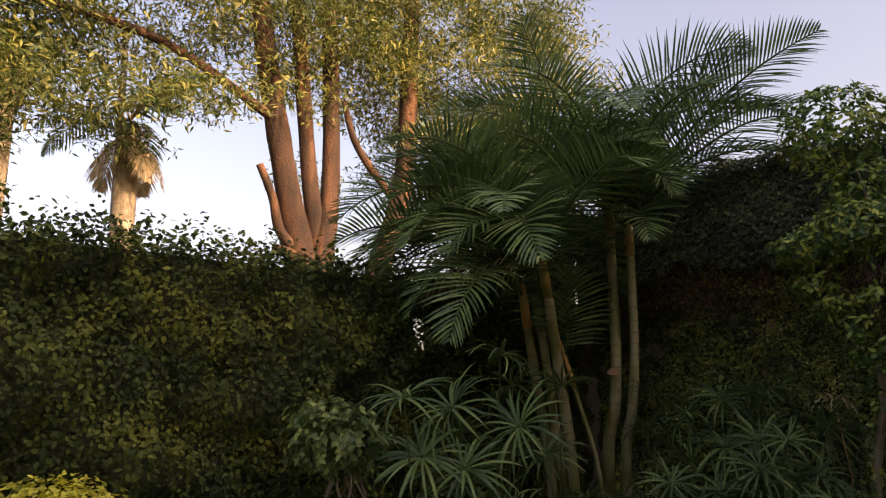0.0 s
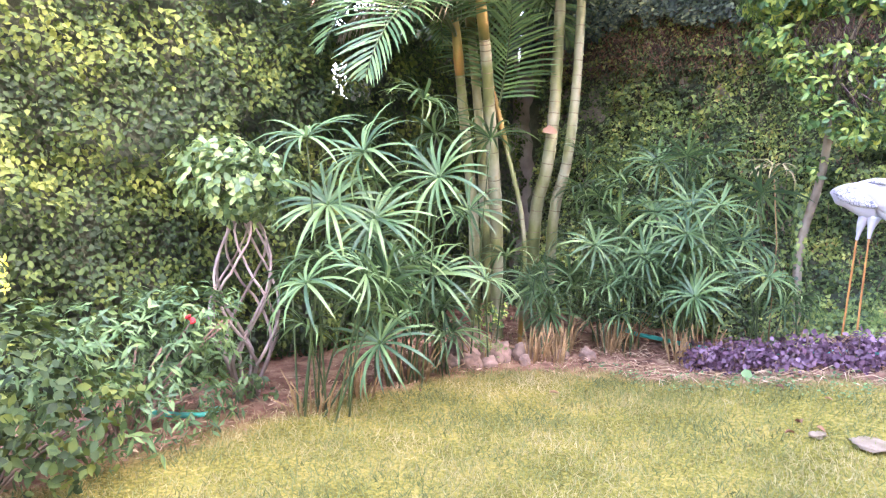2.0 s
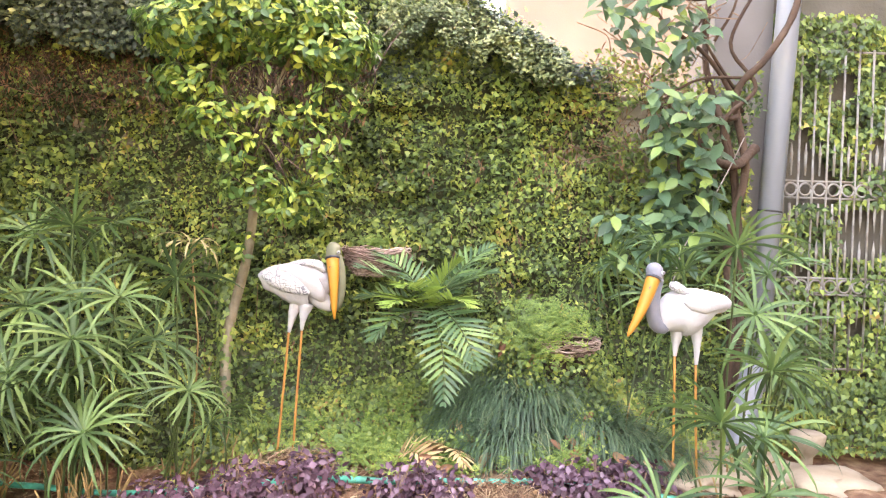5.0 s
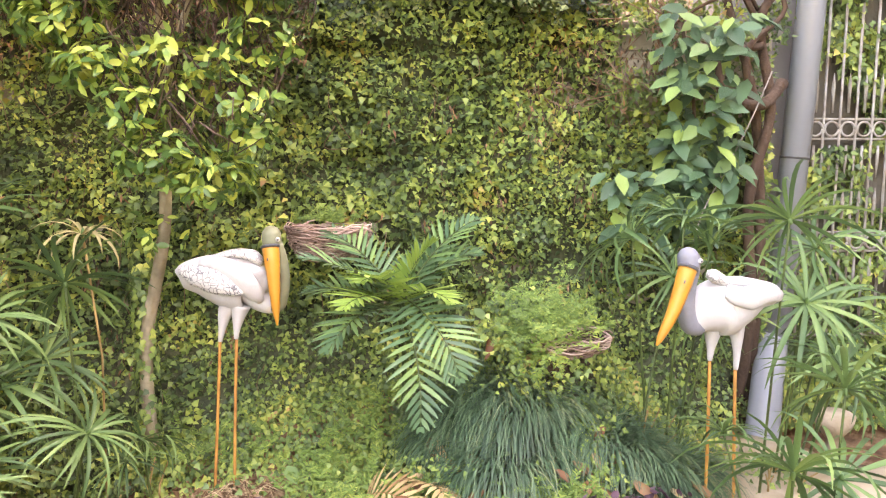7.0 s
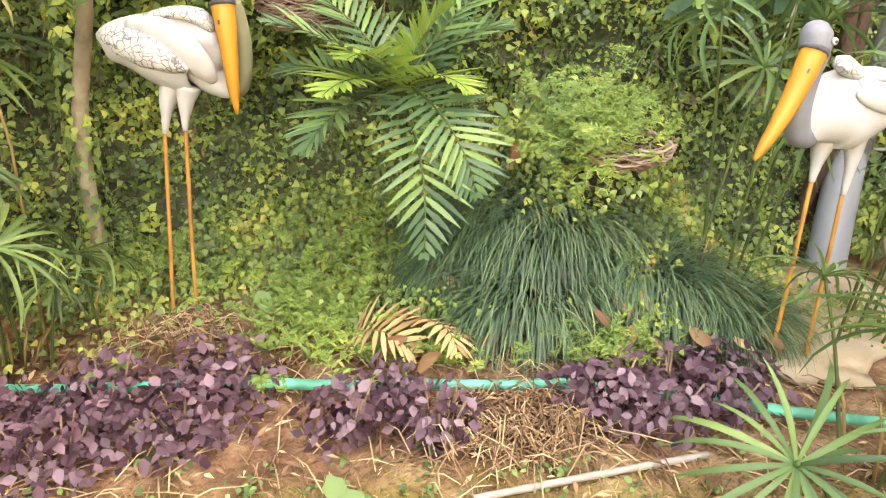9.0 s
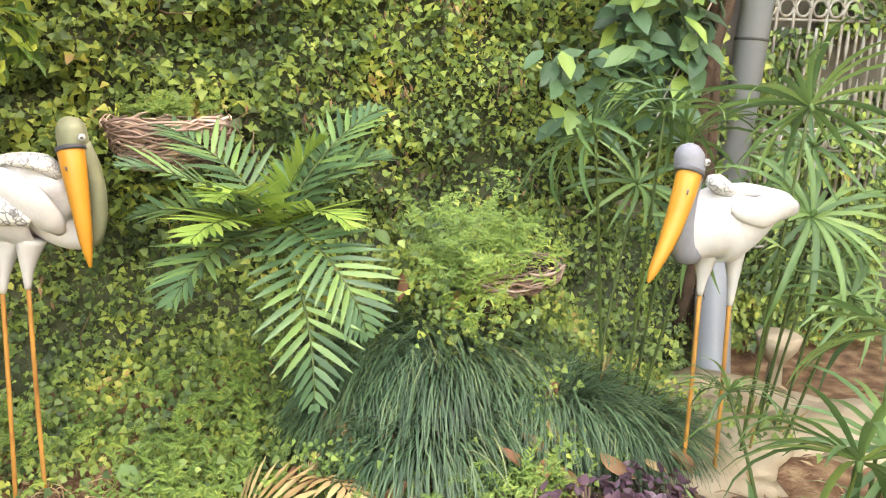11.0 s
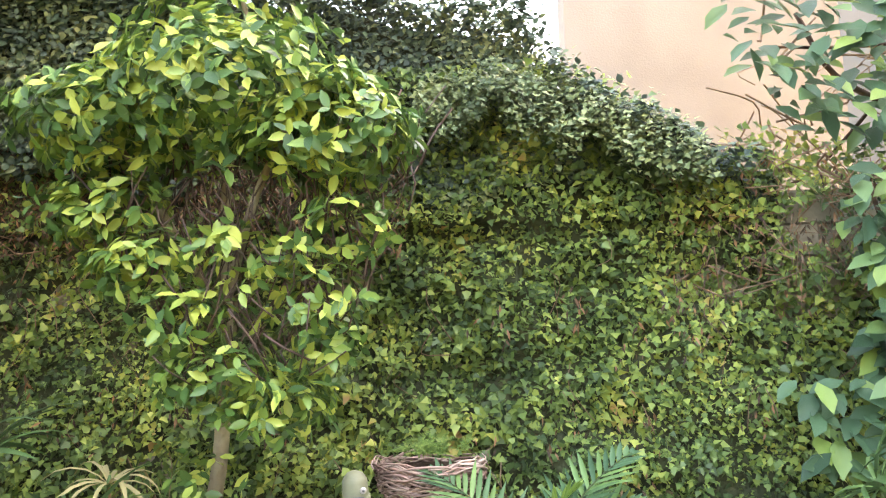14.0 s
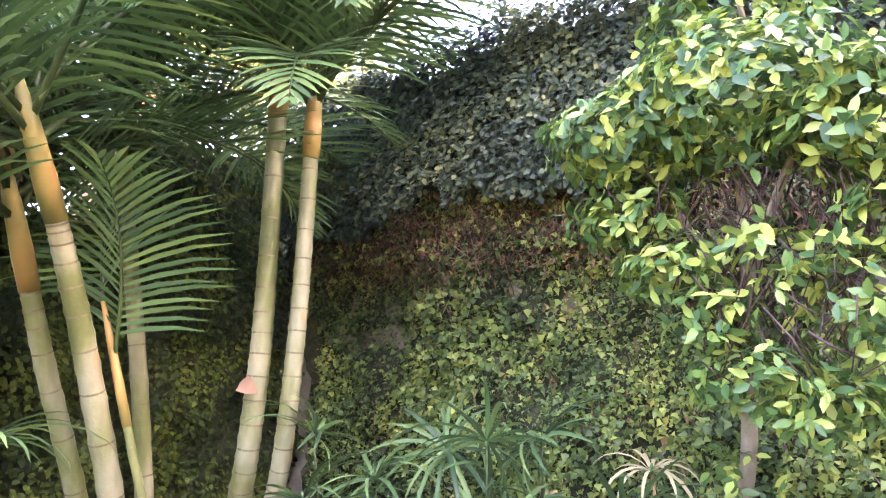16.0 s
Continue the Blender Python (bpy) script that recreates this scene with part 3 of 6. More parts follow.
def make_left_hedge():
    P, N, D, S = [], [], [], []

    def face_x(y, z):
        return max(-4.34, -4.22 + 0.16 * bumpy(0, y, z, 1.4) + 0.2 * bumpy(3, y, z, 3.4)) - 0.45 * step(4.8, 7.0, y)

    def top(y):
        return 2.58 + 0.07 * bumpy(0, y, 0, 3) + 0.8 * step(5.7, 7.0, y)

    while len(P) < 74000:
        y, z = rng.uniform(-1.5, 8.0), rng.uniform(0, 3.5)
        if z > top(y) + rng.normal(0, 0.04):
            continue
        gap = math.hypot((y - 5.66) / 0.2, (z - 2.15) / 0.28)
        if gap < 1.0 + 0.4 * bumpy(y, 0, z, 12) and rng.random() < 0.72:
            continue
        P.append((face_x(y, z) - abs(rng.normal(0, 0.07)), y, z))
        N.append((1.0, rng.normal(-0.2, 0.7), 0.5 + rng.normal(0, 0.7)))
        D.append((0.25, rng.normal(0, 0.8), -0.6 + rng.normal(0, 0.6)))
        S.append(rng.uniform(0.024, 0.052))
    for _ in range(7000):
        y, x = rng.uniform(-1.5, 8.0), rng.uniform(-5.0, -4.1)
        P.append((x, y, top(y) - 0.25 * max(0, x + 4.35) - 0.06 + rng.normal(0, 0.045)))
        N.append((rng.normal(0.3, 0.5), rng.normal(0, 0.5), 1))
        D.append((rng.normal(0.2, 1), rng.normal(0, 1), 0.3))
        S.append(rng.uniform(0.035, 0.07))
    for _ in range(110):
        y, x = rng.uniform(-0.5, 5.5), rng.uniform(-4.6, -4.15)
        for k in range(7):
            P.append((x + rng.normal(0, 0.015), y + rng.normal(0, 0.02), top(y) + 0.025 * k))
            N.append((rng.normal(0, 0.6), rng.normal(0, 0.6), 1))
            D.append((rng.normal(0, 1), rng.normal(0, 1), 0.3))
            S.append(rng.uniform(0.03, 0.055))
    put("clipped_hedge", cloud("clipped_hedge", P, N, D, S, "broad", HEDGE), label="tall clipped green hedge with glossy leaves", category="hedge", kind="stuff")
    # Plain boxes coloured as the hedge's shaded inside, behind its leaves.
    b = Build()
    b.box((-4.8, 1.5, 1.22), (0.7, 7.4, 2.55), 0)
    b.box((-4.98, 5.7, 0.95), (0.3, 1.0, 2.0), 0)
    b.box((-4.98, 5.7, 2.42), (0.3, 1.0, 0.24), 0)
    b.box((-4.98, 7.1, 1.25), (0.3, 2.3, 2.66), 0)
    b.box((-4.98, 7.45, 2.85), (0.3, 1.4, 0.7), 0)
    put("clipped_hedge_shade", b.mesh("clipped_hedge_shade", [GAP_SHADE], False), label="dark core for the shade inside the clipped hedge", category="hedge", kind="stuff")


make_left_hedge()


def make_wall_twigs():
    b = Build()
    for k in range(150):
        x, z = (rnd.uniform(0.3, 1.15), rnd.uniform(2.05, 2.55)) if k < 50 else (rnd.uniform(-3.6, -1.1), rnd.uniform(2.3, 2.8))
        p = Vector((x, ivy_y(x, z) - rnd.uniform(0.0, 0.06), z))
        b.tube(bez([p, p + Vector((rnd.uniform(-0.12, 0.12), rnd.uniform(-0.06, 0.0), rnd.uniform(-0.1, 0.12))), p + Vector((rnd.uniform(-0.25, 0.25), rnd.uniform(-0.05, 0.02), rnd.uniform(-0.2, 0.25)))], 3), rnd.uniform(0.0015, 0.0035), 4)
    for _ in range(110):
        x, z = rnd.uniform(-3.8, 1.4), rnd.uniform(0.4, 2.4)
        p = Vector((x, ivy_y(x, z) - rnd.uniform(0.0, 0.03), z))
        b.tube(bez([p, p + Vector((rnd.uniform(-0.06, 0.06), -0.02, rnd.uniform(-0.12, -0.04))), p + Vector((rnd.uniform(-0.12, 0.12), -0.01, rnd.uniform(-0.3, -0.12)))], 3), rnd.uniform(0.0012, 0.0025), 4)
    put("bare_twigs", b.mesh("bare_twigs", [TWIG]), None, "bare brown twigs tangled on the wall climber", "twigs", kind="stuff")
    P, N, D, S = [], [], [], []
    for _ in range(60):
        cx, cz = (rnd.uniform(-3.6, 1.2), rnd.uniform(0.6, 2.5)) if rnd.random() < 0.6 else (rnd.uniform(0.2, 1.2), rnd.uniform(1.9, 2.6))
        for _ in range(16):
            x, z = cx + rng.normal(0, 0.05), cz + rng.normal(0, 0.07)
            P.append((x, ivy_y(x, z) - 0.01 + rng.normal(0, 0.02), z))
            N.append((rng.normal(0, 0.6), -1, rng.normal(0, 0.6)))
            D.append((rng.normal(0, 0.5), -0.2, -1))
            S.append(rng.uniform(0.03, 0.06))
    for _ in range(9000):
        x = rng.uniform(-4.3, -0.9)
        z = 2.56 + 0.1 * bumpy(x, 0, 0, 2) + rng.normal(0, 0.15)
        P.append((x, min(ivy_y(x, z), 7.82) + rng.normal(0, 0.03), z))
        N.append((rng.normal(0, 0.6), -1, rng.normal(0.2, 0.6)))
        D.append((rng.normal(0, 0.7), -0.2, -0.8))
        S.append(rng.uniform(0.022, 0.05))
    put("dead_ivy", cloud("dead_ivy", P, N, D, S, "narrow", DEAD), label="dead brown leaves hanging in the climber", category="leaves", kind="stuff")


make_wall_twigs()


# ---- house beyond the wall ----
def make_house():
    house = root("house", (0, 0, 0), "cream plastered house wall with a pilaster", "house")
    b = Build()
    b.box((3.6, 10.9, 3.6), (6.6, 0.4, 7.2), 0)
    put("wall", b.mesh("house_wall", [PLASTER], False), house)
    b = Build()
    b.box((1.73, 8.33, 2.9), (0.42, 0.5, 5.8), 0)
    put("pilaster", b.mesh("pilaster", [PLASTER], False), house)
    # Darker plaster copy: the shade on this wall is in its colour.
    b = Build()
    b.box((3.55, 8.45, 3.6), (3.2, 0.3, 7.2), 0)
    put("side_wall", b.mesh("side_wall", [SHADED_PLASTER], False), house)
    # Unseen wall, added to keep the low sun off the garden.
    b = Build()
    b.box((5.0, 0.3, 3.9), (0.4, 16.0, 7.8), 0)
    put("unseen_shade_wall", b.mesh("unseen_shade_wall", [PLASTER], False), house)


make_house()


def make_grille():
    grille = root("window_grille", (2.05, 8.12, 0.6), "white painted iron grille with rings and spear tips", "grille")

    def bar(name, pts, r, sides=6):
        b = Build()
        b.tube(pts, r, sides)
        put(name, b.mesh(name, [IRON]), grille)

    for i in range(9):
        x = 0.03 + 0.105 * i
        bar("bar", [(x, 0, 0), (x, 0, 2.34)], 0.009)
        for z in (0.62, 1.32):
            bar("spear_tip", [(x + 0.05, 0, z + 0.1), (x + 0.05, 0, z + 0.26), (x + 0.05, 0, z + 0.34)], [0.008, 0.013, 0.001])
            bar("spear_tip", [(x + 0.05, 0, z - 0.1), (x + 0.05, 0, z - 0.2), (x + 0.05, 0, z - 0.3)], [0.008, 0.012, 0.001])
            bar("ring", [(x + 0.052 + 0.044 * math.cos(a * math.pi / 8), -0.004, z + 0.044 * math.sin(a * math.pi / 8)) for a in range(17)], 0.008)
    for z in (0.02, 0.56, 0.68, 1.26, 1.38, 2.32):
        bar("rail", [(0, 0.006, z), (0.92, 0.006, z)], 0.009)


make_grille()


def make_pipe():
    foot = (1.47, 7.37, ground_z(1.47, 7.37))
    o = Vector(foot)
    pipe = root("drain_pipe", foot, "grey plastic drain pipe with a tilted open outlet", "pipe")
    b = Build()
    b.tube([Vector((1.815, 7.9, 0.5)) - o, Vector((2.08, 7.9, 5.4)) - o], 0.078, 24)
    put("tube", b.mesh("tube", [PIPE]), pipe)
    top, end = Vector((1.83, 7.94, 0.68)) - o, Vector((1.47, 7.37, foot[2] + 0.1)) - o
    b = Build()
    b.tube([end, top], 0.088, 24, cap=False)
    b.tube([end, top], 0.080, 24, cap=False)
    put("outlet", b.mesh("outlet", [PIPE]), pipe)
    b = Build()
    axis = (top - end).normalized()
    b.tube([end - axis * 0.004, end + axis * 0.02], 0.0895, 24, cap=False)
    put("outlet_rim", b.mesh("outlet_rim", [DARK]), pipe, "dark rim of the open pipe end")
    b = Build()
    b.tube([Vector((1.882, 7.9, 1.735)) - o, Vector((1.883, 7.9, 1.747)) - o], 0.082, 24)
    put("tie_wire", b.mesh("tie_wire", [DARK]), pipe, "dark tie wire")


make_pipe()


# ---- palms ----
def frond_mesh(name, length, rise, bend, n, leaflet, width, mats, vee=25, twist=0.0, taper=True, hang=0.5, seed=0):
    """A pinnate frond that leaves the origin along +x at an angle of rise degrees and bends down by bend degrees."""
    r = random.Random(seed)
    b = Build()
    pts, ang, p = [], radians(rise), Vector((0, 0, 0))
    k = 14
    dirs = []
    for i in range(k + 1):
        pts.append(p.copy())
        a = ang - radians(bend) * (i / k) ** 1.4
        d = Vector((math.cos(a), 0, math.sin(a)))
        dirs.append(d)
        p = p + d * (length / k)
    b.tube(pts, blend_radii(length * 0.011, length * 0.0025, k + 1), 5, 1)
    for i in range(n):
        t = 0.12 + 0.88 * i / (n - 1)
        f = t * k
        i0 = min(int(f), k - 1)
        base = pts[i0].lerp(pts[i0 + 1], f - i0)
        d = dirs[i0]
        up = Vector((-d.z, 0, d.x))
        size = leaflet * (math.sin(math.pi * min(1, 0.18 + t * 0.8)) ** 0.7 if taper else 1) * r.uniform(0.88, 1.1)
        for s in (-1, 1):
            v = radians(vee + r.uniform(-9, 9))
            out = Vector((0, s, 0)) * math.cos(v) + up * math.sin(v)
            fwd = 0.35 + 0.9 * t * t
            e = (out + d * fwd).normalized()
            q = [base]
            for j in (1, 2, 3):
                e2 = (e + Vector((0, 0, -hang * (j / 3) ** 1.5))).normalized()
                q.append(q[-1] + e2 * (size / 3))
            side = (d - e * d.dot(e)).normalized()
            b.strip(q, [width * 0.5, width, width * 0.75, width * 0.06], side, 0, 0.5 if s > 0 else 0.5)
    return b.mesh(name, mats)


STEM_R = 0.88


def areca(at, stems, label):
    palm = root("areca_palm", at, label, "palm")
    o = Vector(at)
    for line, r0, r1, fronds in stems:
        r0, r1 = r0 * STEM_R, r1 * STEM_R
        pts = bez([Vector(p) - o for p in line], 5)
        b = Build()
        n = len(pts)
        rad = blend_radii(r0, r1, n)
        # ringed trunk
        fine, fr = [], []
        for i in range(n - 1):
            for k in range(4):
                t = k / 4
                fine.append(pts[i].lerp(pts[i + 1], t))
                fr.append((rad[i] + (rad[i + 1] - rad[i]) * t) * (1.07 if k == 0 else 1.0))
        fine.append(pts[-1])
        fr.append(rad[-1])
        b.tube(fine, fr, 10)
        put("trunk", b.mesh("palm_trunk", [TRUNK]), palm)
        for k in range(2, len(fine) - 1, 5 if r0 > 0.03 else 7):
            d = (fine[k + 1] - fine[k - 1]).normalized()
            rr = fr[k] * 1.05
            sb = Build()
            sb.tube([fine[k] - d * 0.004, fine[k], fine[k] + d * 0.004], [rr * 0.96, rr * 0.985, rr * 0.96], 12, 0, cap=False)
            put("leaf_scar", sb.mesh("leaf_scar", [SCAR]), palm)
        top = pts[-1]
        dirv = (pts[-1] - pts[-2]).normalized()
        b = Build()
        b.tube([top - dirv * 0.03, top + dirv * 0.1, top + dirv * 0.3, top + dirv * 0.45], [r1 * 1.12, r1 * 1.2, r1 * 0.95, r1 * 0.5], 10)
        put("crownshaft", b.mesh("crownshaft", [SHAFT]), palm, "orange-green crownshaft")
        for az_, rise, length, bend, dry in fronds:
            me = frond_mesh("frond", length, rise, bend, max(24, int(length * 25)), 0.3 + 0.15 * length, 0.0102, [PALM_DRY if dry else PALM, STEM], vee=24 if not dry else 5, hang=0.35 if not dry else 1.4, seed=rnd.randrange(9999))
            put("frond", me, palm, m=Matrix.Translation(top + dirv * rnd.uniform(0.22, 0.42)) @ pose(0, 0, 0, rnd.uniform(-25, 25), 0, az_), label="withered brown frond" if dry else "")
    return palm


TRUNK = surface("palm_trunk", [(0.3, (0.06, 0.078, 0.02)), (0.44, (0.13, 0.145, 0.045)), (0.58, (0.25, 0.25, 0.15)), (0.7, (0.26, 0.15, 0.03))], 4.2, 0.6, bump_scale=30, bump_strength=0.25, stretch=(1, 1, 0.45))
SCAR = surface("leaf_scar", [(0.3, (0.10, 0.09, 0.045)), (0.7, (0.20, 0.17, 0.10))], 20, 0.9)
SHAFT = surface("crownshaft_skin", [(0.35, (0.11, 0.13, 0.04)), (0.55, (0.26, 0.19, 0.05)), (0.7, (0.36, 0.17, 0.05))], 5, 0.5, bump_strength=0.1, stretch=(1, 1, 0.4))


def fan(count, lo, hi, length, seed, bend=(70, 110), rise=(35, 85)):
    r = random.Random(seed)
    return [(lo + (hi - lo) * (i + 0.5) / count + r.uniform(-12, 12), r.uniform(*rise), length * r.uniform(0.85, 1.1), r.uniform(*bend), False) for i in range(count)]


def make_palms():
    g = ground_z(-3.3, 6.4)
    areca((-3.5, 6.68, g), [
        ([(-3.6, 6.66, g - 0.02), (-3.53, 6.6, 1.0), (-3.4, 6.55, 1.4), (-3.36, 6.57, 1.8), (-3.36, 6.6, 2.2), (-3.37, 6.65, 2.95)], 0.062, 0.047, fan(8, 20, 380, 1.9, 3) + [(300, 75, 1.9, 60, False), (330, 30, 1.2, 105, False), (270, 15, 1.1, 80, False), (262, 60, 1.9, 85, False), (245, 42, 1.8, 95, False), (225, 68, 2.1, 80, False), (200, 45, 1.9, 95, False)]),
        ([(-3.48, 6.74, g - 0.02), (-3.41, 6.69, 1.0), (-3.28, 6.64, 1.4), (-3.23, 6.65, 1.8), (-3.22, 6.68, 2.2), (-3.23, 6.73, 2.75)], 0.052, 0.04, fan(6, 0, 360, 1.8, 5) + [(-12, 62, 2.2, 62, False), (15, 75, 1.9, 70, False), (35, 60, 1.9, 70, False), (5, 40, 1.6, 75, False), (-25, 55, 1.8, 80, False), (60, 70, 2.0, 60, False), (285, 40, 1.3, 115, False), (310, 10, 1.0, 80, False)]),
    ], "pair of ringed areca palm stems with arching fronds")
    areca((-3.66, 6.2, g), [
        ([(-3.62, 6.22, g - 0.02), (-3.56, 6.1, 1.0), (-3.47, 5.87, 1.8), (-3.4, 5.72, 2.2), (-3.38, 5.67, 2.32)], 0.058, 0.04, fan(8, 100, 400, 1.5, 8, (80, 120), (30, 80)) + [(250, 50, 1.5, 105, False), (215, 20, 1.1, 85, True), (200, 30, 1.6, 85, False), (230, 65, 1.6, 90, False), (290, 55, 1.2, 110, False), (272, 35, 1.2, 110, False), (238, 30, 1.4, 100, False), (182, 45, 1.5, 100, False), (160, 30, 1.3, 90, False), (195, 22, 1.8, 85, False), (222, 12, 1.6, 85, False), (248, 14, 1.3, 95, False), (208, 48, 2.0, 95, False), (180, 8, 1.5, 75, False), (262, 60, 1.7, 95, False)]),
        ([(-3.86, 6.25, g - 0.02), (-3.79, 6.1, 1.0), (-3.68, 5.82, 1.8), (-3.64, 5.72, 2.1)], 0.05, 0.038, fan(11, 60, 320, 1.7, 12, (80, 120), (20, 85))),
        ([(-3.35, 6.15, g - 0.02), (-3.3, 6.1, 0.9), (-3.42, 6.0, 1.6)], 0.022, 0.018, [(300, 80, 0.8, 50, False), (120, 70, 0.8, 60, False)]),
    ], "areca palm stems with orange crownshafts and drooping fronds")
    areca((-3.9, 6.5, g), [
        ([(-3.9, 6.5, g - 0.02), (-3.95, 6.4, 1.5), (-4.0, 6.3, 2.5)], 0.05, 0.04, fan(15, 0, 360, 1.75, 21, (70, 115), (25, 85))),
    ], "areca palm in the dark corner behind the others")


make_palms()
hb = Build()
hb.strip([(0, 0, 0), (0.05, -0.01, 0.012), (0.1, -0.02, 0.0), (0.15, -0.02, -0.02)], [0.02, 0.04, 0.035, 0.008], (0, 0.6, 0.8), 0, 0.5)
put("palm_husk", hb.mesh("palm_husk", [LITTER]), None, "dry brown sheath scrap caught on a palm stem", "husk", m=pose(-3.42, 6.505, 1.7))


# ---- umbrella sedge ----
def sedge_leaf(name, length, width, rise, droop, mat):
    """One strap leaf along +x that arches over."""
    b = Build()
    p, q, k = Vector((0, 0, 0)), [], 6
    for j in range(k + 1):
        q.append(p.copy())
        e = radians(rise) - radians(droop) * (j / k) ** 1.2
        p = p + Vector((math.cos(e), 0, math.sin(e))) * (length / k)
    b.strip(q, [width * w for w in (0.45, 0.8, 1, 1, 0.85, 0.55, 0.08)], (0, 1, 0), 0, 0.45)
    return b.mesh(name, [mat])


def sedge_hub():
    b = Build()
    b.tube([(0, 0, -0.02), (0, 0, 0.012), (0, 0, 0.03)], [0.006, 0.009, 0.003], 6, 0)
    return b.mesh("whorl", [SEDGE])


SEDGE_LEAVES = [sedge_leaf("sedge_leaf", 0.3 + 0.03 * (i % 4), 0.0092, 4 + 9 * (i % 5), 64 + 14 * (i % 4), SEDGE_OB) for i in range(10)]
DRY_LEAVES = [sedge_leaf("dry_sedge_leaf", 0.26, 0.008, 20 + 8 * i, 130, SEDGE_DRY) for i in range(3)]
HUB = sedge_hub()


def whorl(plant, m, leaves, n):
    ob = put("whorl", HUB, plant, m=m)
    for i in range(n):
        put("leaf", rnd.choice(leaves), ob, m=pose(0, 0, 0, rnd.uniform(-8, 8), rnd.uniform(-8, 8), 360 * (i + rnd.uniform(-0.3, 0.3)) / n) @ Matrix.Scale(rnd.uniform(0.78, 1.08), 4))
    return ob


def sedge(at, heads, label, scale=1.0, reeds=10, group="umbrella sedge clumps", lean=(8, 30), fill=0.65):
    """A clump of umbrella sedge. heads: places of the whorls, with an optional fourth number for their size."""
    gx, gy = at
    gz = ground_z(gx, gy)
    plant = root("umbrella_sedge", (gx, gy, gz), label, "sedge", group)
    o = Vector((gx, gy, gz))
    heads = list(heads)
    if len(heads) > 2:
        lo, hi = min(h[2] for h in heads), max(h[2] for h in heads)
        for _ in range(int(len(heads) * fill)):
            q = rnd.choice(heads)
            heads.append((q[0] + rnd.uniform(-0.1, 0.16), q[1] + rnd.uniform(-0.2, 0.1), max(gz + 0.3, lo - 0.15 + 0.5 * (hi - lo) * rnd.random()), 0.95))
    for h in heads:
        p = Vector(h[:3]) - o
        size = (h[3] if len(h) > 3 else 1.0) * scale
        foot = Vector((rnd.uniform(-0.1, 0.1) + p.x * 0.35, rnd.uniform(-0.1, 0.1) + p.y * 0.35, -0.02))
        foot.z += ground_z(gx + foot.x, gy + foot.y) - gz
        mid = foot.lerp(p, 0.55) + Vector((0, 0, 0.04))
        b = Build()
        line = bez([foot, mid, p], 4)
        b.tube(line, blend_radii(0.0065, 0.0045, len(line)), 5)
        put("stem", b.mesh("sedge_stem", [STEM]), plant)
        whorl(plant, Matrix.Translation(p) @ pose(0, 0, 0, lean[1] + rnd.uniform(-16, 16), lean[0] + rnd.uniform(-16, 16), rnd.uniform(0, 360)) @ Matrix.Scale(size * rnd.uniform(0.92, 1.1), 4), SEDGE_LEAVES, rnd.randrange(21, 26))
    for _ in range(reeds):
        a, d = rnd.uniform(0, 6.28), rnd.uniform(0, 0.14)
        x, y = d * math.cos(a), d * math.sin(a)
        b = Build()
        hgt = rnd.uniform(0.1, 0.3)
        z0 = ground_z(gx + x, gy + y) - gz - 0.02
        b.tube([(x, y, z0), (x * 1.3, y * 1.3, z0 + hgt * 0.6), (x * 1.9 + rnd.uniform(-0.03, 0.03), y * 1.9, z0 + hgt)], [0.006, 0.005, 0.003], 5)
        put("dry_stalk", b.mesh("dry_stalk", [REED]), plant)
    return plant


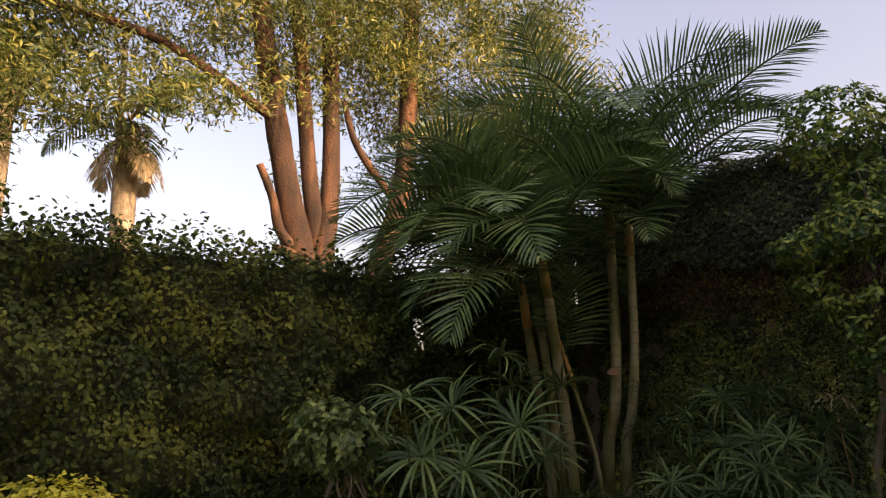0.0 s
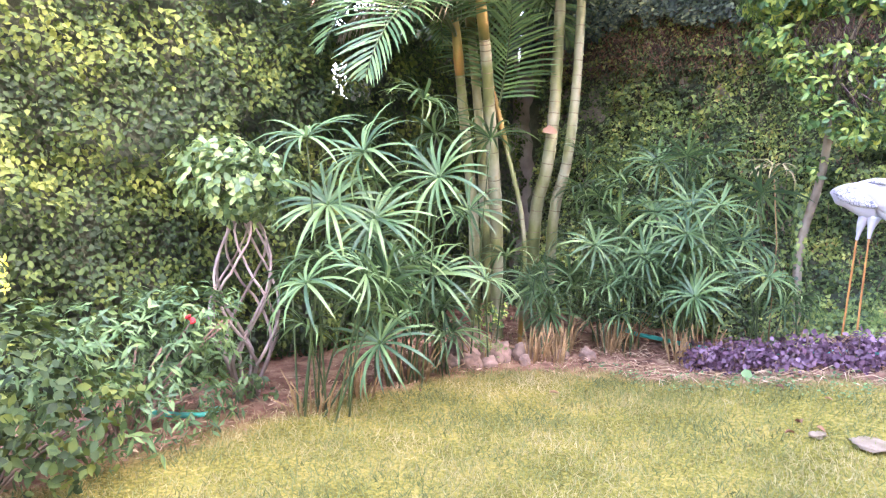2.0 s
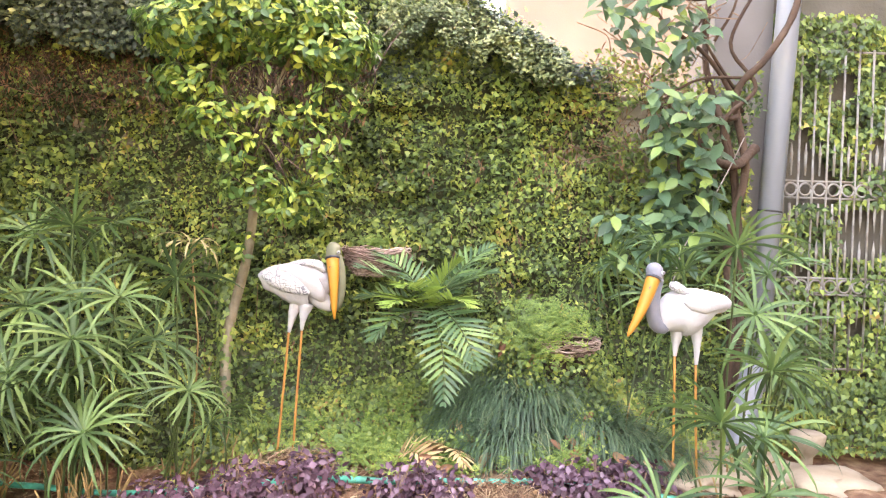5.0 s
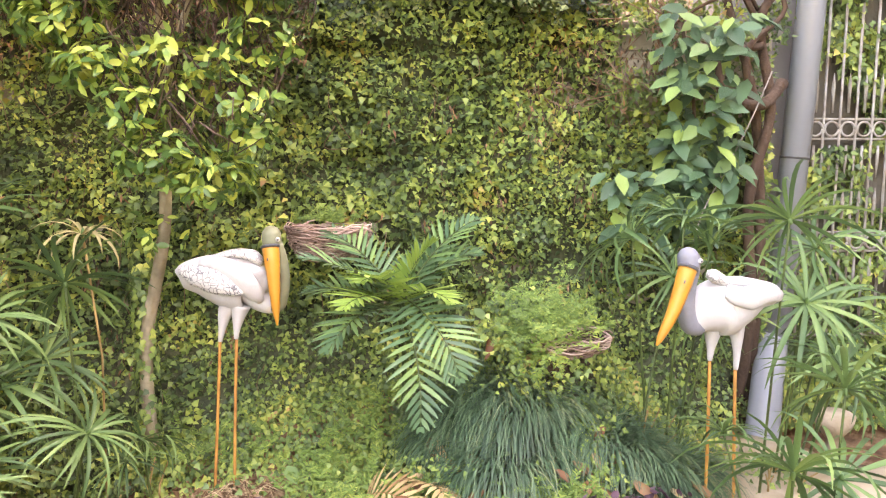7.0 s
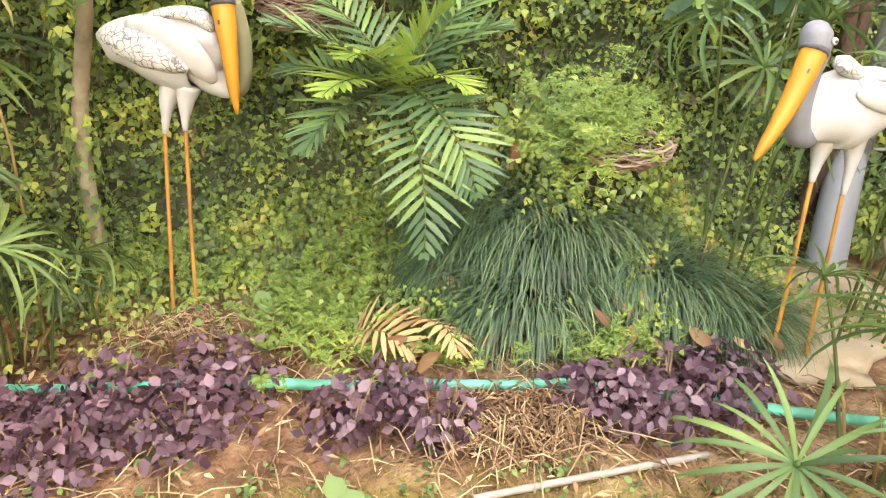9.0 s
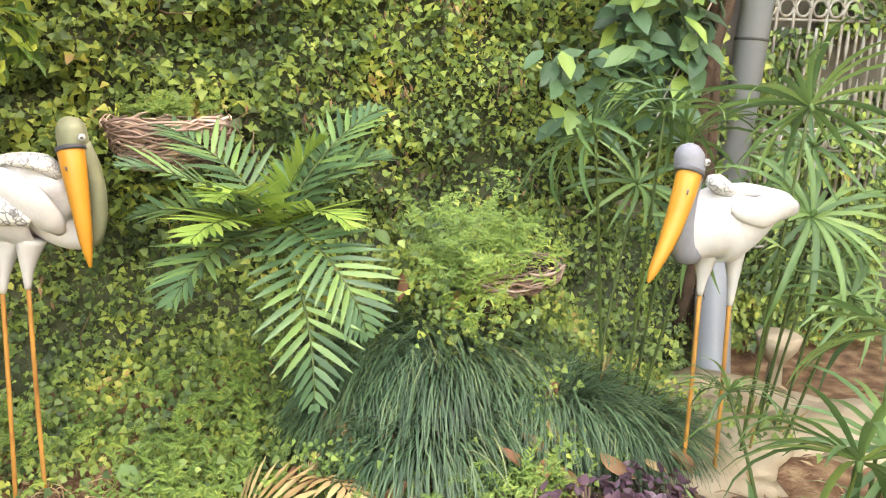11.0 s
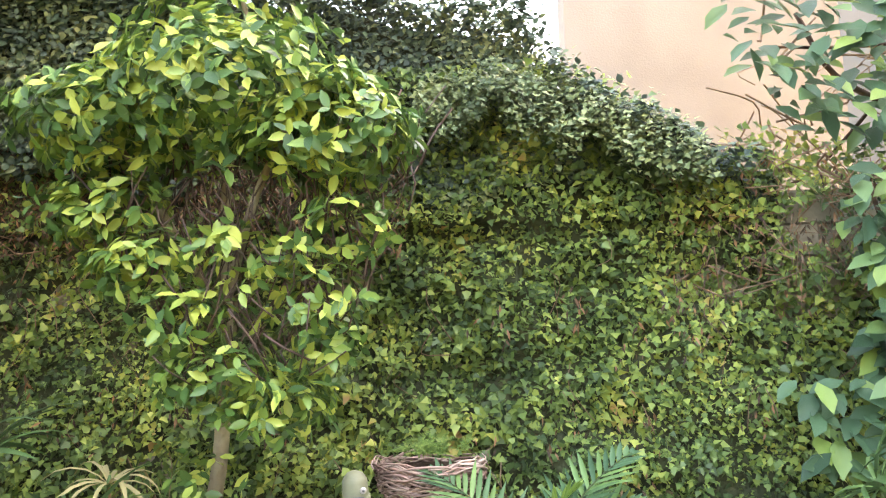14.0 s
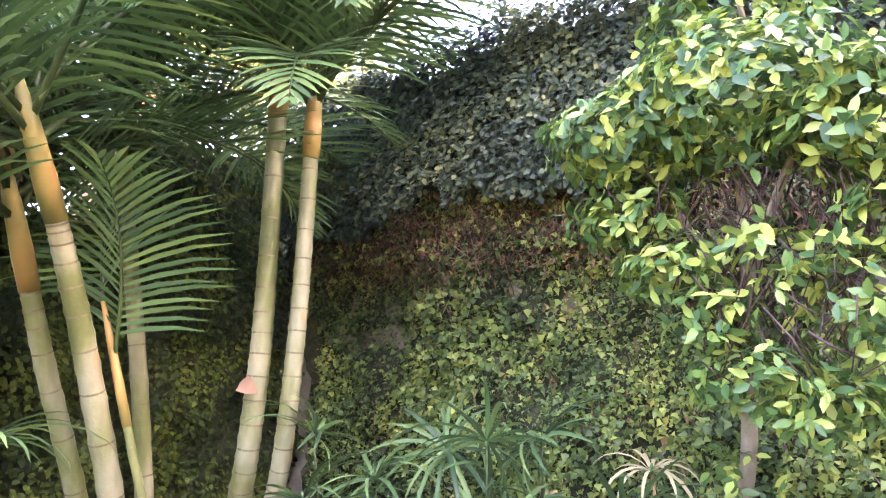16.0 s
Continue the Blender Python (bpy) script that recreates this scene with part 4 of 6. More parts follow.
def make_sedges():
    text = "umbrella sedge clump with green strap-leaved whorls on tall stems"
    sedge((-3.25, 4.05), [(-3.15, 3.92, 1.53), (-3.1, 4.27, 1.46), (-3.2, 4.1, 1.18, 1.1), (-3.05, 4.3, 1.1, 1.1), (-3.15, 4.0, 0.91), (-3.0, 4.14, 0.63), (-3.42, 4.02, 0.8, 0.85), (-3.4, 4.2, 0.75), (-3.28, 4.02, 0.5, 0.8)], text, 1.06, reeds=14, lean=(26, 22))
    sedge((-3.3, 4.85), [(-3.2, 4.85, 1.8), (-3.15, 4.91, 1.59), (-2.95, 4.72, 1.33, 1.1), (-3.2, 4.8, 0.82), (-3.05, 4.8, 0.74), (-3.4, 4.6, 1.0), (-3.35, 5.1, 1.15), (-3.3, 4.55, 1.3), (-3.45, 5.0, 0.6)], text, 1.06, reeds=14, lean=(26, 22))
    sedge((-3.2, 5.55), [(-3.06, 5.35, 1.58), (-3.1, 5.6, 0.79, 0.9), (-3.35, 5.5, 1.1)], text, 1.06, reeds=8, lean=(26, 22))
    sedge((-3.0, 6.15), [(-3.05, 6.05, 0.68, 0.9), (-2.95, 6.2, 0.62, 0.9), (-3.2, 6.1, 0.55, 0.85), (-2.75, 6.2, 0.85)], text, 1.06, reeds=30)
    sedge((-2.75, 6.65), [(-3.1, 6.65, 1.5), (-2.85, 6.75, 1.33), (-3.1, 6.6, 1.25), (-2.75, 6.6, 0.85, 1.05), (-2.56, 6.75, 1.08, 1.1), (-2.9, 6.7, 1.05), (-2.6, 6.6, 0.6), (-2.7, 6.48, 1.0), (-2.9, 6.5, 1.2), (-2.5, 6.5, 0.78)], text, 1.06, reeds=16)
    sedge((-2.3, 6.75), [(-2.35, 6.8, 1.5, 1.05), (-2.25, 6.7, 1.13, 1.15), (-2.3, 6.65, 0.5), (-2.05, 6.75, 0.85), (-2.45, 6.95, 1.3), (-2.1, 6.9, 0.7), (-2.2, 6.5, 0.95), (-2.0, 6.55, 1.15), (-2.4, 6.52, 0.62), (-2.2, 6.95, 1.5, 1.1), (-2.6, 6.9, 1.45)], text, 1.06, reeds=16)
    sedge((-1.85, 6.85), [(-1.8, 6.8, 1.24, 1.05), (-1.76, 6.75, 0.6, 0.9), (-1.95, 6.9, 0.9)], text, 1.06, reeds=8)
    sedge((-1.58, 6.94), [(-1.58, 6.93, 0.52, 0.9), (-1.64, 6.9, 0.44, 0.75)], "young umbrella sedge with upright bright green leaves", reeds=2)
    sedge((0.62, 6.85), [(0.53, 6.81, 1.4, 1.05), (0.74, 6.76, 1.47, 1.05), (0.95, 6.95, 1.35), (0.8, 7.0, 1.2)], text, reeds=8, fill=0.25)
    sedge((1.15, 6.75), [(1.05, 6.5, 1.5, 1.1), (1.2, 6.6, 1.15, 1.1), (1.35, 6.8, 1.35), (1.3, 6.5, 0.9), (1.5, 6.9, 1.05)], text, reeds=8, fill=0.4)
    sedge((0.85, 5.98), [(0.72, 5.84, 0.78, 1.1), (0.51, 5.91, 0.4, 1.0), (0.7, 6.26, 0.75, 0.7), (0.95, 5.95, 0.7), (1.05, 6.1, 0.95), (0.9, 5.8, 0.5)], text, reeds=6, fill=0.0)
    low = "low umbrella sedge tuft at the bed edge"
    for x, y, n in ((-3.3, 5.08, 6), (-3.1, 6.05, 3), (-2.7, 6.45, 3)):
        g = ground_z(x, y)
        sedge((x, y), [(x + rnd.uniform(-0.12, 0.12), y + rnd.uniform(-0.12, 0.12), g + rnd.uniform(0.22, 0.62), 0.8) for _ in range(n)], low, reeds=10, lean=(20, 24))
    dry = root("dry_sedge_head", (-1.75, 6.95, ground_z(-1.75, 6.95)), "withered straw-coloured sedge head on a bent stem", "sedge")
    b = Build()
    z = 1.42 - ground_z(-1.75, 6.95)
    b.tube([(0, 0, -0.02), (0.02, 0, z * 0.6), (-0.03, 0, z)], 0.005, 5)
    put("stem", b.mesh("dry_head_stem", [REED]), dry)
    whorl(dry, pose(-0.03, 0, z, 10, 8, 0), DRY_LEAVES, 14)


make_sedges()


# ---- ficus topiary ----
def limb_tree(parent, lines, mat, sides=8):
    for name, pts, r0, r1 in lines:
        b = Build()
        q = bez(pts, 5)
        b.tube(q, blend_radii(r0, r1, len(q)), sides)
        put(name, b.mesh(name, [mat]), parent)


def lump(n, c, r, skin=0.35):
    """n points in the outer shell of an ellipsoid, with their outward directions."""
    d = unit(rng.normal(0, 1, (n, 3)))
    rad = 1 - skin * rng.random(n) ** 1.5
    w = np.array([1 + 0.22 * bumpy(*(q * 2 + np.array(c)), 1.2) for q in d])
    return np.array(c) + d * np.array(r) * (rad * w)[:, None], d


def crown(tree, lumps, size, shape, mat, single=None, singles=0, name="foliage", o=(0, 0, 0), down=0.3, rosette=1):
    P, N = [], []
    for n, c, r in lumps:
        if rosette > 1:
            p, d = lump(max(4, n // rosette), c, r)
            p, d = np.repeat(p, rosette, axis=0), np.repeat(d, rosette, axis=0)
            p = p + rng.normal(0, size * 0.12, p.shape)
        else:
            p, d = lump(n, c, r)
        P.append(p)
        N.append(d)
    P, N = np.vstack(P) - np.array(o), np.vstack(N)
    n = len(P)
    Nn = N + rng.normal(0, 0.45, (n, 3)) + np.array([0, 0, 0.5])
    D = N * (0.5 if rosette > 1 else 1.0) + rng.normal(0, 0.75 if rosette > 1 else 0.6, (n, 3)) - np.array([0, 0, down])
    S = rng.uniform(size * 0.7, size * 1.15, n)
    front = np.argsort(P[:, 1])[:singles] if singles else np.array([], int)
    rest = np.setdiff1d(np.arange(n), front)
    put(name, cloud(name, P[rest], Nn[rest], D[rest], S[rest], shape, mat), tree, kind="stuff")
    if singles:
        lm = one_leaf("leaf", shape, 1.0, single)
        for i in front:
            put("leaf", lm, tree, m=aim(P[i], Nn[i], D[i], float(S[i])))


def make_topiary():
    base = (-1.68, 7.4, ground_z(-1.68, 7.4))
    tree = root("ficus_topiary", base, "clipped ficus tree with pale trunk and yellow-green leaves", "tree")
    o = Vector(base)

    def rel(*p):
        return Vector(p) - o

    limb_tree(tree, [
        ("trunk", [rel(-1.68, 7.4, base[2] - 0.03), rel(-1.7, 7.42, 0.8), rel(-1.55, 7.3, 1.4), rel(-1.45, 7.05, 2.0)], 0.036, 0.026),
        ("limb", [rel(-1.47, 7.1, 1.9), rel(-1.6, 6.9, 2.25), rel(-1.75, 6.75, 2.55)], 0.02, 0.008),
        ("limb", [rel(-1.45, 7.05, 2.0), rel(-1.3, 6.85, 2.3), rel(-1.15, 6.75, 2.55)], 0.02, 0.008),
        ("limb", [rel(-1.45, 7.05, 2.0), rel(-1.42, 6.95, 2.5), rel(-1.4, 7.1, 2.95), rel(-1.5, 6.97, 3.45)], 0.02, 0.006),
    ], PALEBARK)
    b = Build()
    for _ in range(620):
        x, z = rnd.uniform(-1.85, -0.78), rnd.uniform(1.72, 2.48)
        if abs(x + 1.32) > 0.2 + 0.5 * (z - 1.7):
            continue
        p = rel(x, rnd.uniform(6.72, 7.12), z)
        q = p + Vector((rnd.uniform(-0.12, 0.12), rnd.uniform(-0.08, 0.08), rnd.uniform(0.06, 0.22)))
        b.tube([p, p.lerp(q, 0.5) + Vector((rnd.uniform(-0.03, 0.03), 0, 0)), q], rnd.uniform(0.002, 0.0042), 3)
    put("twigwork", b.mesh("topiary_twigs", [TOPTWIG]), tree, kind="stuff")
    ivy_p, ivy_n = [], []
    for _ in range(420):
        z, a = rng.uniform(0.0, 1.15), rng.uniform(0, 6.28)
        ivy_p.append((-0.02 + 0.055 * math.cos(a), 0.02 + 0.055 * math.sin(a), z))
        ivy_n.append((math.cos(a), math.sin(a), 0.3))
    put("trunk_ivy", cloud("trunk_ivy", ivy_p, ivy_n, rng.normal(0, 0.6, (420, 3)) + np.array([0, 0, -0.6]), rng.uniform(0.03, 0.05, 420), "ivy", IVY), tree, "ivy climbing the trunk", kind="stuff")
    crown(tree, [
        (1350, (-1.7, 6.76, 2.54), (0.3, 0.28, 0.16)), (1755, (-1.36, 6.72, 2.62), (0.4, 0.3, 0.19)), (1350, (-1.05, 6.76, 2.48), (0.28, 0.26, 0.15)),
        (702, (-1.4, 7.0, 3.0), (0.3, 0.24, 0.22)), (2025, (-1.52, 6.97, 3.48), (0.44, 0.34, 0.34)),
        (391, (-1.76, 6.8, 2.28), (0.2, 0.16, 0.1)), (324, (-1.62, 6.78, 2.1), (0.18, 0.14, 0.1)), (202, (-1.5, 6.8, 1.93), (0.15, 0.14, 0.09)), (378, (-1.4, 6.85, 1.74), (0.2, 0.15, 0.11)),
        (148, (-1.0, 6.82, 2.2), (0.18, 0.16, 0.1)), (135, (-1.1, 6.84, 2.0), (0.18, 0.14, 0.09)), (175, (-1.1, 6.92, 1.84), (0.17, 0.14, 0.1)), (94, (-1.26, 6.76, 2.12), (0.16, 0.1, 0.1)), (256, (-1.24, 6.9, 1.66), (0.2, 0.14, 0.09)), (54, (-1.5, 7.05, 1.42), (0.14, 0.1, 0.07)),
    (110, (-1.34, 6.76, 2.24), (0.36, 0.14, 0.2)), (60, (-1.2, 6.8, 1.95), (0.26, 0.12, 0.16)),
    ], 0.061, "oval", FICUS, FICUS_OB, 300, o=base, down=-0.1, rosette=5)


make_topiary()


def make_lattice_ficus():
    x0, y0 = -3.75, 3.94
    z0 = ground_z(x0, y0)
    tree = root("braided_ficus", (x0, y0, z0), "small ficus with an open braided lattice trunk", "tree")
    r_ = random.Random(8)
    for s in (-1, 1):
        for i in range(5):
            lean_, wob = r_.uniform(-0.3, 0.3), r_.uniform(0, 6)
            pts = []
            for k in range(21):
                t = k / 20
                a = 2 * math.pi * i / 5 + lean_ + s * max(0.0, t - 0.25) * 3.6
                bulge = 0.07 + 0.115 * math.sin(math.pi * min(1.0, max(0.0, (t - 0.12) / 0.88))) ** 0.7
                r = bulge * (1 + 0.12 * math.sin(5 * t + wob))
                pts.append((r * math.cos(a), r * math.sin(a), -0.02 + 1.06 * t + 0.02 * bumpy(i, k, s, 0.7)))
            b = Build()
            b.tube(pts, blend_radii(r_.uniform(0.011, 0.014), 0.007, len(pts)), 6)
            put("braided_stem", b.mesh("braided_stem", [LATTICE]), tree)
    crown(tree, [(1000, (-0.05, 0.0, 1.24), (0.36, 0.36, 0.2)), (360, (-0.1, -0.05, 1.4), (0.28, 0.28, 0.12)), (100, (-0.08, 0.1, 1.12), (0.26, 0.24, 0.08)), (36, (0.08, 0.05, 0.12), (0.16, 0.16, 0.1))], 0.056, "broad", BRAID, o=(0, 0, 0), rosette=4)


make_lattice_ficus()


def bush(name, at, label, lumps, size, shape, mat, category="shrub", stems=8, down=0.0):
    z0 = ground_z(*at)
    ob = root(name, (at[0], at[1], z0), label, category)
    for i in range(stems):
        c = lumps[i % len(lumps)][1]
        b = Build()
        t = Vector(c) + Vector((rnd.uniform(-0.1, 0.1), rnd.uniform(-0.1, 0.1), 0))
        b.tube(bez([(rnd.uniform(-0.06, 0.06), rnd.uniform(-0.06, 0.06), -0.02), (t.x * 0.5, t.y * 0.5, t.z * 0.6), t], 3), 0.006, 5)
        put("stem", b.mesh("shrub_stem", [TWIG]), ob)
    crown(ob, lumps, size, shape, mat, down=down, rosette=4)
    return ob


bush("golden_shrub", (-3.0, 1.85), "bright golden yellow leafy shrub", [(2900, (0.0, 0.15, 1.08), (0.32, 0.3, 0.17)), (1100, (0.1, 0.42, 0.98), (0.18, 0.16, 0.1)), (1200, (-0.05, -0.25, 1.05), (0.3, 0.3, 0.2)), (700, (0.0, 0.1, 0.82), (0.25, 0.25, 0.12))], 0.026, "broad", YELLOW)
bush("low_golden_shrub", (-2.8, 2.06), "low bright yellow shrub at the lawn edge", [(160, (0, 0, 0.22), (0.2, 0.22, 0.14)), (90, (0.1, 0.2, 0.16), (0.14, 0.14, 0.1))], 0.055, "broad", YELLOW, stems=4)
red_shrub = bush("leafy_shrub", (-3.6, 3.15), "loose green shrub with slender leaves and one red flower", [(900, (0, 0.1, 0.45), (0.34, 0.45, 0.3)), (900, (0.02, -0.35, 0.42), (0.36, 0.42, 0.32)), (650, (0.15, -0.05, 0.2), (0.36, 0.6, 0.2)), (350, (0.05, 0.4, 0.55), (0.24, 0.26, 0.2)), (200, (-0.05, 0.5, 0.2), (0.3, 0.3, 0.2))], 0.075, "narrow", SHRUB, stems=14, down=0.3)
b = Build()
for i in range(9):
    a = i * 0.7
    b.tube([(0, 0, 0.004 * i), (0.022 * math.cos(a), 0.022 * math.sin(a), 0.004 * i + 0.01)], [0.004, 0.009], 5)
put("flower", b.mesh("flower", [REDFL]), red_shrub, m=pose(0.3, 0.19, 0.6), label="red flower")
bush("broad_shrub", (-3.3, 2.4), "dense green shrub with rounded leaves", [(900, (0, 0, 0.45), (0.35, 0.45, 0.35)), (420, (0.1, 0.3, 0.3), (0.28, 0.35, 0.26))], 0.055, "broad", HEDGE, stems=10)


bush("small_shrub", (-3.3, 5.72), "small yellow-green shrub among the rocks", [(260, (0, 0, 0.3), (0.13, 0.12, 0.1))], 0.03, "broad", FICUS, stems=4)


# ---- purple border ----
def make_purple():
    lm = one_leaf("leaf", "broad", 1.0, PURPLE_OB)
    plan = [(-1.95, 6.32, 0.2), (-1.7, 6.22, 0.22), (-1.72, 6.44, 0.2), (-1.4, 6.22, 0.24), (-1.35, 6.44, 0.2), (-1.05, 6.25, 0.22), (-1.0, 6.45, 0.17), (-0.62, 6.22, 0.13), (-0.5, 6.3, 0.12), (-0.36, 6.2, 0.13), (0.14, 6.28, 0.18), (0.32, 6.26, 0.24), (0.52, 6.32, 0.2)]
    for i, (x, y, s) in enumerate(plan):
        z0 = ground_z(x, y)
        ob = root("purple_plant", (x, y, z0), "low bushy plant with dusky purple leaves", "plant", "purple border plants")
        for k in range(7):
            a, d = rnd.uniform(0, 6.28), rnd.uniform(0.02, s * 0.8)
            b = Build()
            b.tube([(0.3 * d * math.cos(a), 0.3 * d * math.sin(a), -0.01), (d * math.cos(a), d * math.sin(a), rnd.uniform(0.1, 0.2))], 0.0035, 4)
            put("stem", b.mesh("purple_stem", [TWIG]), ob)
        n = 380 if s > 0.15 else 190
        P, d = lump(n, (0, 0, 0.085), (s * 0.95, s * 0.8, 0.1), 0.7)
        P[:, 2] = np.maximum(P[:, 2], 0.02)
        Nn = d + rng.normal(0, 0.65, (n, 3)) + np.array([0, -0.3, 0.6])
        D = d + rng.normal(0, 0.5, (n, 3)) - np.array([0, 0, 0.25])
        S = rng.uniform(0.024, 0.05, n)
        order = np.argsort(P[:, 1] - P[:, 2])
        near, rest = order[:30], order[30:]
        put("foliage", cloud("purple_foliage", P[rest], Nn[rest], D[rest], S[rest], "broad", PURPLE), ob, kind="stuff")
        for j in near:
            put("leaf", lm, ob, m=aim(P[j], Nn[j], D[j], float(S[j])))


make_purple()


# ---- stork statues ----
def loft(b, pts, radii, sides, mat, n=4):
    """A smooth tube through pts; radii are numbers or (across, upright) pairs."""
    q = bez(pts, n)
    u = np.linspace(0, len(radii) - 1, len(q))
    k = range(len(radii))
    pair = [r if isinstance(r, tuple) else (r, r) for r in radii]
    a, c = np.interp(u, k, [r[0] for r in pair]), np.interp(u, k, [r[1] for r in pair])
    b.tube(q, [(float(x), float(y)) for x, y in zip(a, c)], sides, mat)


def stork(foot, label, neck_mat, body, wings, neck, head, beak, legs, thighs, eye):
    """One mesh of lofted limbs. All places are in the garden's own metres."""
    o = Vector(foot)
    b = Build()

    def rel(pts):
        return [Vector(p) - o for p in pts]

    loft(b, rel(p for p, _ in body), [r for _, r in body], 20, 0)
    for mat, line in wings:
        loft(b, rel(p for p, _ in line), [r for _, r in line], 14, mat)
    loft(b, rel(p for p, _ in neck), [r for _, r in neck], 14, 1, 5)
    loft(b, rel(p for p, _ in head), [r for _, r in head], 16, 1)
    loft(b, rel(p for p, _ in beak), [r for _, r in beak], 10, 2)
    top, nxt = rel(p for p, _ in beak[:2])
    axis = (nxt - top).normalized()
    w = beak[0][1]
    b.tube([top - axis * 0.006, top + axis * 0.006], [w * 1.1, w * 1.1], 14, 3)
    nostril = top + axis * 0.045 + Vector((-0.012, -w * 0.93, 0))
    b.tube([nostril, nostril + axis * 0.012], [0.0035, 0.002], 6, 3)
    for line in legs:
        q = rel(line)
        b.tube(bez(q, 4), 0.0068, 8, 4)
        for dx in (-0.035, 0.0, 0.035):
            b.tube([q[0] + Vector((0, 0, 0.008)), q[0] + Vector((dx, -0.055, 0.004))], [0.007, 0.003], 6, 4)
    for line in thighs:
        loft(b, rel(line), [0.044, 0.029, 0.016, 0.009], 12, 0)
    p = Vector(eye) - o
    b.tube([p, p + Vector((0.002, -0.006, 0.0))], [0.0105, 0.0085], 12, 0)
    b.tube([p + Vector((0.001, -0.004, 0)), p + Vector((0.002, -0.009, 0))], [0.0048, 0.004], 8, 3)
    put("stork_statue", b.mesh("stork_statue", [WHITE, neck_mat, BEAK, BLACK, LEGP, FEATHERS]), None, label, "statue", "stork statues", m=pose(*foot))


